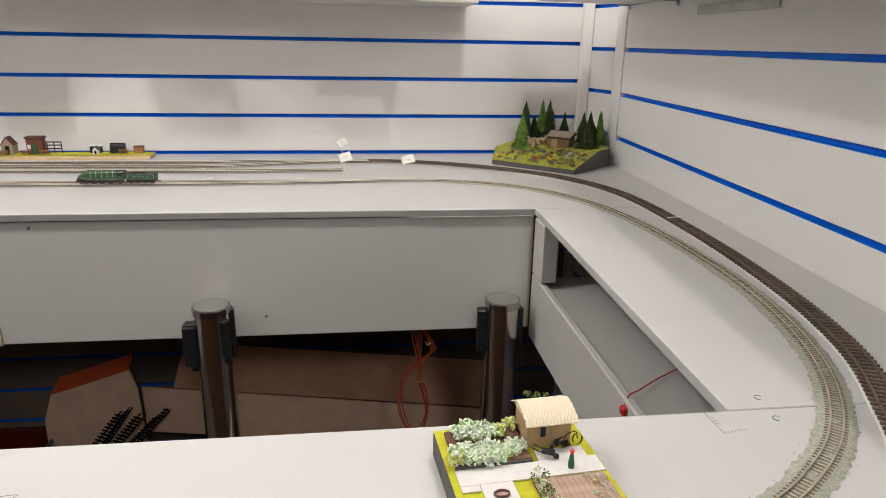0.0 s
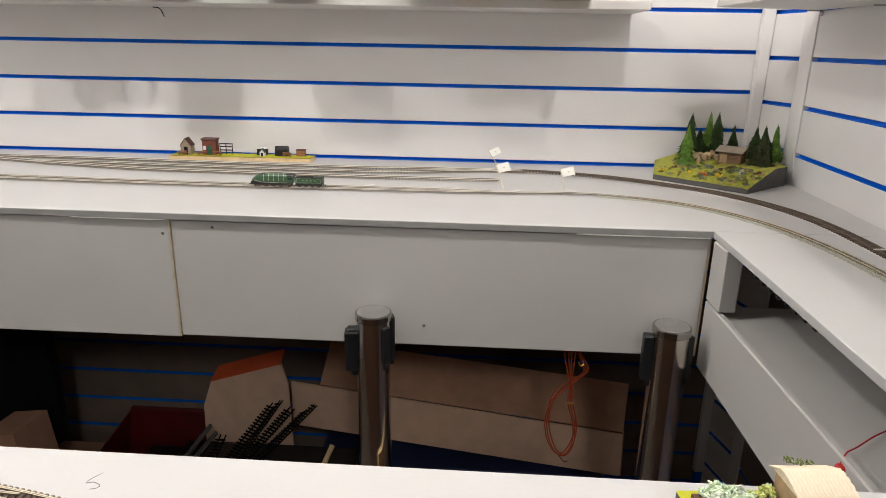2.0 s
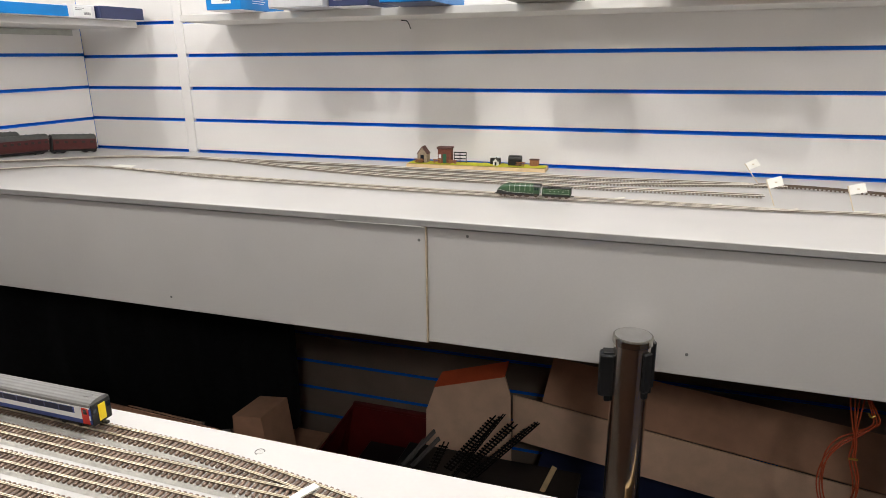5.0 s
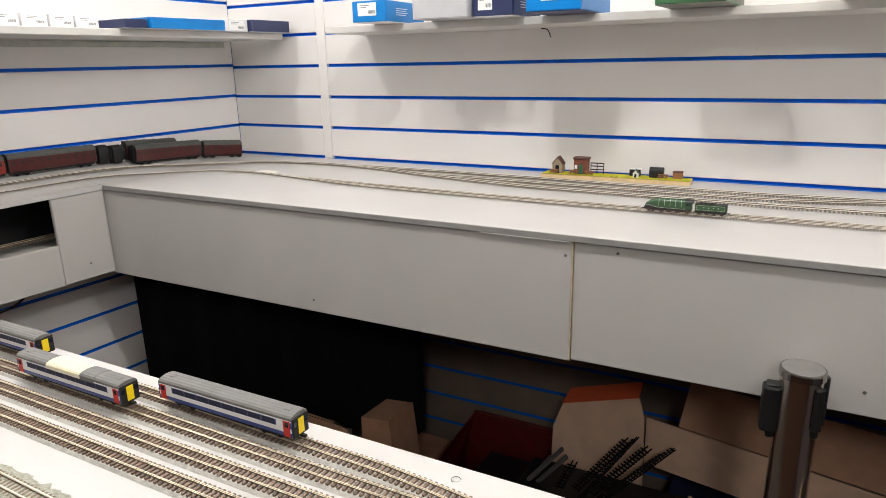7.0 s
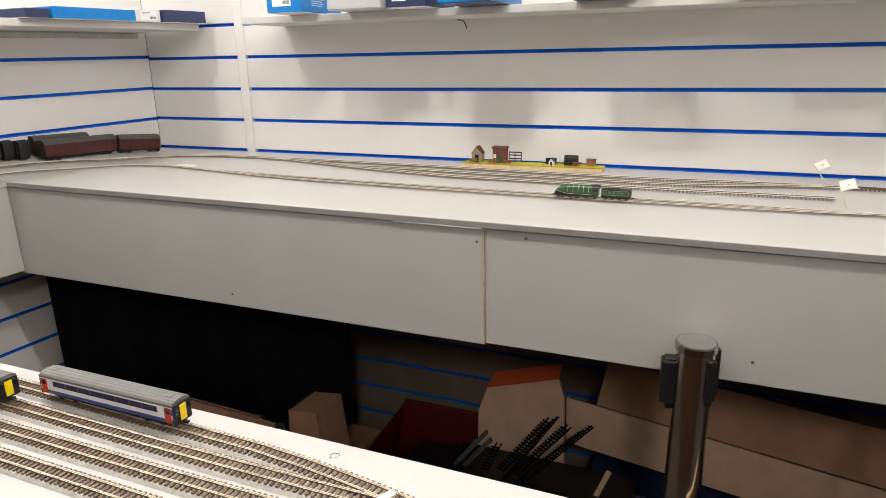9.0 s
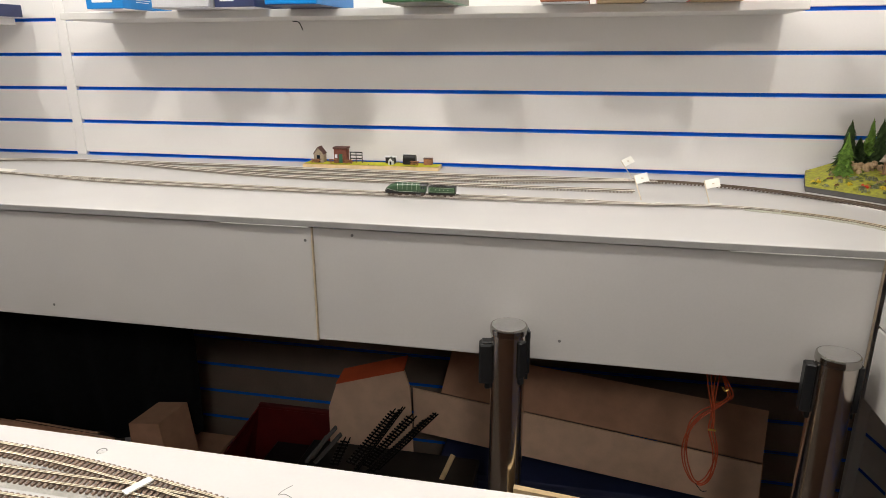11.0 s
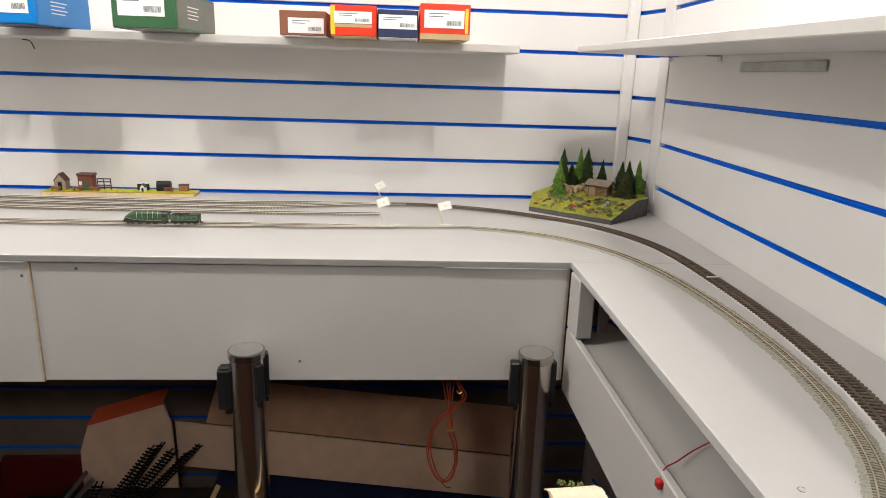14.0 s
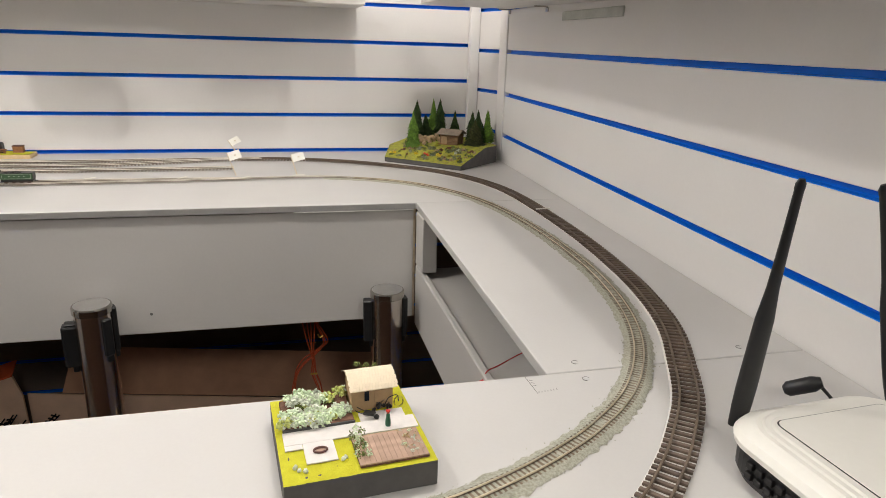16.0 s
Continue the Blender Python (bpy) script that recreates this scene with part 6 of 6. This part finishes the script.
part("body", boxed(-0.66, -0.22, 1.46, 1.60, 0.0, 0.385, bevel=0.004), BOX_NAVY, crate)
part("rim", boxed(-0.665, -0.215, 1.455, 1.603, 0.385, 0.40, bevel=0.003), BLACK_PLASTIC, crate)
for a, b, mat in (((-0.655, 1.50, 0.385), (-0.564, 1.52, 0.500), BASE_GREY), ((-0.632, 1.50, 0.385), (-0.556, 1.53, 0.475), BASE_GREY), ((-0.645, 1.52, 0.385), (-0.60, 1.54, 0.455), BASE_GREY), ((-0.297, 1.50, 0.39), (-0.271, 1.54, 0.448), BASE_WOOD)):
    m, ln = between(a, b, 20)
    solo("timber_strip", boxed(0, ln, -0.006, 0.006, -0.003, 0.003, bevel=0.001), mat, "thin pale wooden strip standing in the box" if mat is BASE_WOOD else "thin grey strip standing in the box", "strip", "loose strips").matrix_basis = m
solo("timber_plank", sheet([(-0.0877, 1.165, 0.032), (0.0942, 1.165, 0.032), (0.0942, 1.165, 0.6495), (-0.0877, 1.165, 0.6647)], 0.012), BASE_WOOD, "raw wooden plank standing on edge behind the barrier post", "plank")
folded = thing("small_carton", "small folded brown cardboard carton with a torn flap", "cardboard box")
part("body", sheet([(-1.0861, 1.549, 0.2823), (-0.9734, 1.548, 0.3136), (-1.0024, 1.558, 0.4964), (-1.0892, 1.5588, 0.4861)], 0.12), CARD, folded)
part("flap", sheet([(-1.1802, 1.501, 0.3434), (-1.0465, 1.4999, 0.3433), (-1.0707, 1.5148, 0.4413), (-1.1023, 1.515, 0.4259)], 0.004), CARD, folded, "torn cardboard flap")
part("support", boxed(-1.1661, -0.9817, 1.5586, 1.7334, 0, 0.2843), CARD, folded)
flat = thing("flat_carton", "flattened brown cardboard carton standing on edge under the layout", "cardboard box")
part("panel", sheet([(-1.72, 1.370, 0.0), (-1.115, 1.372, 0.0), (-1.105, 1.400, 0.474), (-1.72, 1.396, 0.502)], 0.005), CARD, flat)
part("flap", sheet([(-1.40, 1.4055, 0.484), (-1.16, 1.4065, 0.473), (-1.17, 1.425, 0.462), (-1.39, 1.425, 0.470)], 0.003), CARD, flat, "folded cardboard flap")


crate = thing("red_crate", "open red plastic crate among cartons under the layout", "crate")
part("back_side", sheet([(-0.99, 1.80, 0.02), (-0.60, 1.80, 0.02), (-0.60, 1.815, 0.352), (-0.94, 1.815, 0.345)], 0.005), RED_PLASTIC, crate)
part("left_side", sheet([(-0.985, 1.62, 0.02), (-0.99, 1.80, 0.02), (-0.94, 1.812, 0.345), (-0.985, 1.63, 0.262)], 0.005), RED_PLASTIC, crate)
part("front_side", sheet([(-0.985, 1.62, 0.02), (-0.615, 1.62, 0.02), (-0.615, 1.63, 0.255), (-0.985, 1.63, 0.262)], 0.005), RED_PLASTIC, crate)
part("rim", boxed(-0.938, -0.602, 1.808, 1.824, 0.342, 0.356, bevel=0.003), RED_PLASTIC, crate, "thickened rim of the crate")
part("bottom", boxed(-0.984, -0.612, 1.622, 1.80, 0.0, 0.02), RED_PLASTIC, crate)
tub = thing("storage_tub", "dark grey plastic tub standing inside a red crate", "storage box")
part("body", boxed(-0.86, -0.64, 1.66, 1.77, 0.021, 0.245, bevel=0.008, seg=2), BLACK_PLASTIC, tub)
part("rim", boxed(-0.865, -0.635, 1.655, 1.775, 0.245, 0.257, bevel=0.003), BLACK_PLASTIC, tub)


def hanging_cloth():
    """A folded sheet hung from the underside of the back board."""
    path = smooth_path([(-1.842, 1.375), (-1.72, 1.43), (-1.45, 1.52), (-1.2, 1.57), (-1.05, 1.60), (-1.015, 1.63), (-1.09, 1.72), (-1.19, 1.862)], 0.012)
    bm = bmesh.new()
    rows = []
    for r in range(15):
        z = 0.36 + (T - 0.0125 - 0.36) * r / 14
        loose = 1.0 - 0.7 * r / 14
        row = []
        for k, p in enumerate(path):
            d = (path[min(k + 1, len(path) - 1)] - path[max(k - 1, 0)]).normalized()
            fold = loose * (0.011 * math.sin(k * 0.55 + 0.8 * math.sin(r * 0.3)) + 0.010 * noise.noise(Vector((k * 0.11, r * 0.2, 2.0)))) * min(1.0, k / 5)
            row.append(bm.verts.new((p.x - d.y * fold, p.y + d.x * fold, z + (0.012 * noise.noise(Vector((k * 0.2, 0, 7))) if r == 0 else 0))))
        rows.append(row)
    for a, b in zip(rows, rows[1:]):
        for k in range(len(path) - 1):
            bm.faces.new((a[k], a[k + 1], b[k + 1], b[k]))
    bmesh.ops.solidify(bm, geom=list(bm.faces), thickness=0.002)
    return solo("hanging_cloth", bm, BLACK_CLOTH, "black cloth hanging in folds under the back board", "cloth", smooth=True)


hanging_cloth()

# ---- wires ----
loop = thing("orange_cable", "loop of thin orange cable hanging below the apron", "cable")
base = Vector((0.0, 1.352, 0.0))
main = [(0.2655, 0.735), (0.2655, 0.705), (0.277, 0.665), (0.281, 0.625), (0.275, 0.592), (0.261, 0.577), (0.244, 0.587), (0.228, 0.622), (0.2217, 0.662), (0.228, 0.70), (0.245, 0.728), (0.266, 0.745), (0.284, 0.762), (0.2926, 0.776), (0.284, 0.80), (0.272, 0.83), (0.268, 0.885)]
for top, dx, dy, wob in ((0.236, 0.0, 0.0, 0.0), (0.250, 0.003, 0.004, 0.4), (0.262, -0.002, 0.007, -0.35), (0.276, 0.001, 0.010, 0.8)):
    pts = [(top, dy, 0.888), (0.5 * top + 0.132, dy, 0.80)]
    pts += [(x + dx + 0.005 * wob * math.sin(k * 1.1), dy + 0.004 * math.sin(k * 0.9 + top * 40), z + 0.004 * wob) for k, (x, z) in enumerate(main)]
    part("strand", tube([base + Vector(p) for p in pts], 0.0013, 7), ORANGE_WIRE, loop, "thin orange strand")
part("strand", tube([base + Vector(p) for p in ((0.250, -0.001, 0.583), (0.262, -0.004, 0.570), (0.272, -0.004, 0.571))], 0.0009, 7), LOCO_BLACK, loop, "loose dark end")
part("wire_tie", tube([base + Vector(p) for p in ((0.276, -0.002, 0.797), (0.2805, -0.003, 0.790), (0.287, -0.001, 0.793))], 0.0016, 7), GOLD, loop, "gold twist tie")
part("wire_tie", tube([base + Vector(p) for p in ((0.2595, -0.004, 0.706), (0.2655, -0.006, 0.7075), (0.2725, -0.004, 0.706))], 0.0022, 7), GOLD, loop, "gold twist tie")
wire = thing("red_wire", "thin red wire with a red connector on the side fascia", "cable")
part("lead", tube([(0.4600, 0.7860, 0.9745), (0.4690, 0.7935, 0.9845), (0.4900, 0.8105, 0.9815), (0.5279, 0.8420, 0.9776), (0.583, 0.8765, 0.9767)], 0.0009, 7), RED_WIRE, wire)
part("connector", boxed(0.4545, 0.4635, 0.7765, 0.7875, 0.9650, 0.9765, bevel=0.002), RED_WIRE, wire, "red push connector")
hook = solo("wire_hook", tube([(-0.7569, 1.8466, 1.4700), (-0.7405, 1.8483, 1.4665), (-0.7325, 1.8512, 1.4480)], 0.0014, 7), LOCO_BLACK, "bent black wire hook under the shelf", "hook")
lead = solo("dark_lead", tube([(-1.7858, 1.0425, 0.8651), (-1.8051, 1.0128, 0.8382), (-1.8396, 0.9435, 0.8207), (-1.8694, 0.8641, 0.8134)], 0.003, 7), LOCO_BLACK, "dark cable hanging under the grey fascia", "cable")
track("lower_track", "model track on the lower deck behind the grey fascia", [(-1.8653, 0.5139), (-1.8402, 0.9137), (-1.822, 1.2106)], 0.0165, 0.03, 0.0085, 0.9602, 0.003, RAIL, SLEEPER, sleeper_w=0.0036, rail_h=0.0026)
clips = thing("cable_clip_strip", "row of small black clips under the side board edge", "clip")
for k in range(8):
    part("clip", boxed(0.4715, 0.4795, 0.905 + k * 0.026, 0.914 + k * 0.026, 1.074, 1.0878, bevel=0.0015), BLACK_PLASTIC, clips)

# ---- fixings and marks ----
head = lathe([(0.0028, 0), (0.0026, 0.0006), (0.0010, 0.0008), (0.0008, 0.0003)], 14)
screw = mesh_of("screw", head)
screw.materials.append(SCREW)
for x, y, z, r in ((-0.0242, 1.2513, 0.9068, 90), (-0.4004, 1.2513, 1.0786, 90), (-1.0607, 1.2493, 0.8929, 90), (-0.4906, 1.2493, 1.0652, 90), (-1.7376, 1.183, 0.9105, 0)):
    o = tagged(new("screw", screw), "countersunk screw head in the painted panel", "screw", "screws")
    o.matrix_basis = pose(x, y, z, r) if r else pose(-1.7325, 1.183, 0.911, 0, 90)
for x, y in ((-0.3537, 0.5535), (0.4882, 0.5876), (0.4844, 0.5552), (0.6738, 0.5884), (0.6632, 0.5562)):
    sunk = thing("sunk_screw", "sunk screw painted over in the baseboard", "screw", "screws", at=pose(x, y, T))
    # The dark arc draws the shade on one side of the dimple.
    part("rim", tube([(0.0036 * math.cos(a), 0.0036 * math.sin(a), 0.0001) for a in [radians(20 + 22 * k) for k in range(12)]], 0.00034, 6), SCREW, sunk, "dark arc for the shade in the screw dimple")
    part("head", lathe([(0.0030, 0), (0.0028, 0.0004), (0.0010, 0.0005), (0.0008, 0.0002)], 16), GREY_PAINT, sunk, "painted screw head")


def pencil(points, label):
    bm = tube([(x, y, T + 0.0002) for x, y in points], 0.00028, 5)
    bmesh.ops.scale(bm, vec=(1, 1, 0.5), space=Matrix.Translation((0, 0, -T)), verts=bm.verts)
    return solo("pencil_mark", bm, PENCIL, label, "pencil mark", "pencil marks")


pencil([(-0.191, 0.5454), (-0.1954, 0.5384), (-0.1965, 0.5334), (-0.1923, 0.5349), (-0.1862, 0.5323), (-0.1862, 0.5293), (-0.1904, 0.5274)], "pencilled digit on the painted baseboard")
pencil([(-0.0881, 0.5143), (-0.0725, 0.5151), (-0.0853, 0.5022), (-0.0687, 0.5021)], "pencilled squiggle on the painted baseboard")
pencil([(0.4289, 0.5685), (0.4294, 0.553), (0.4297, 0.5384)], "pencilled upright line of a corner mark on the baseboard")
for k in range(3):
    pencil([(0.4305, 0.5625 - k * 0.0045), (0.4335, 0.5605 - k * 0.0045)], "short pencil tick on the painted baseboard")
for k in range(7):
    pencil([(0.4312 + k * 0.0030, 0.5388 + k * 0.0004), (0.4320 + k * 0.0030, 0.5412 + k * 0.0004)], "short pencil tick on the painted baseboard")
solo("paper_scrap", slab([(-1.5078, 1.5764), (-1.4363, 1.5711), (-1.4451, 1.6004), (-1.5063, 1.6056)], T + 0.0025, T + 0.0033), PAPER, "scrap of white paper lying on the back board", "paper")
for x, y, a, ln in ((-0.2001, 1.6195, 25, 0.009), (-0.1628, 1.5015, 40, 0.012), (0.015, 1.4945, 40, 0.010), (0.1424, 1.488, 40, 0.011), (0.254, 1.503, 10, 0.012), (0.6792, 1.1469, 6, 0.014)):
    solo("rail_joiner", boxed(-ln, ln, -0.0016, 0.0016, 0, 0.0016), PAPER, "white insulating strip across a rail joint", "rail joiner", "rail joiners").matrix_basis = pose(x, y, T + 0.0068 + lift(x, y), 0, 0, a)
solo("rail_joiner", boxed(-0.010, 0.010, -0.003, 0.003, 0, 0.0012), PAPER, "white strip across the siding tracks", "rail joiner", "rail joiners").matrix_basis = pose(-0.2925, 0.5143, T + 0.0062, 0, 0, 65)
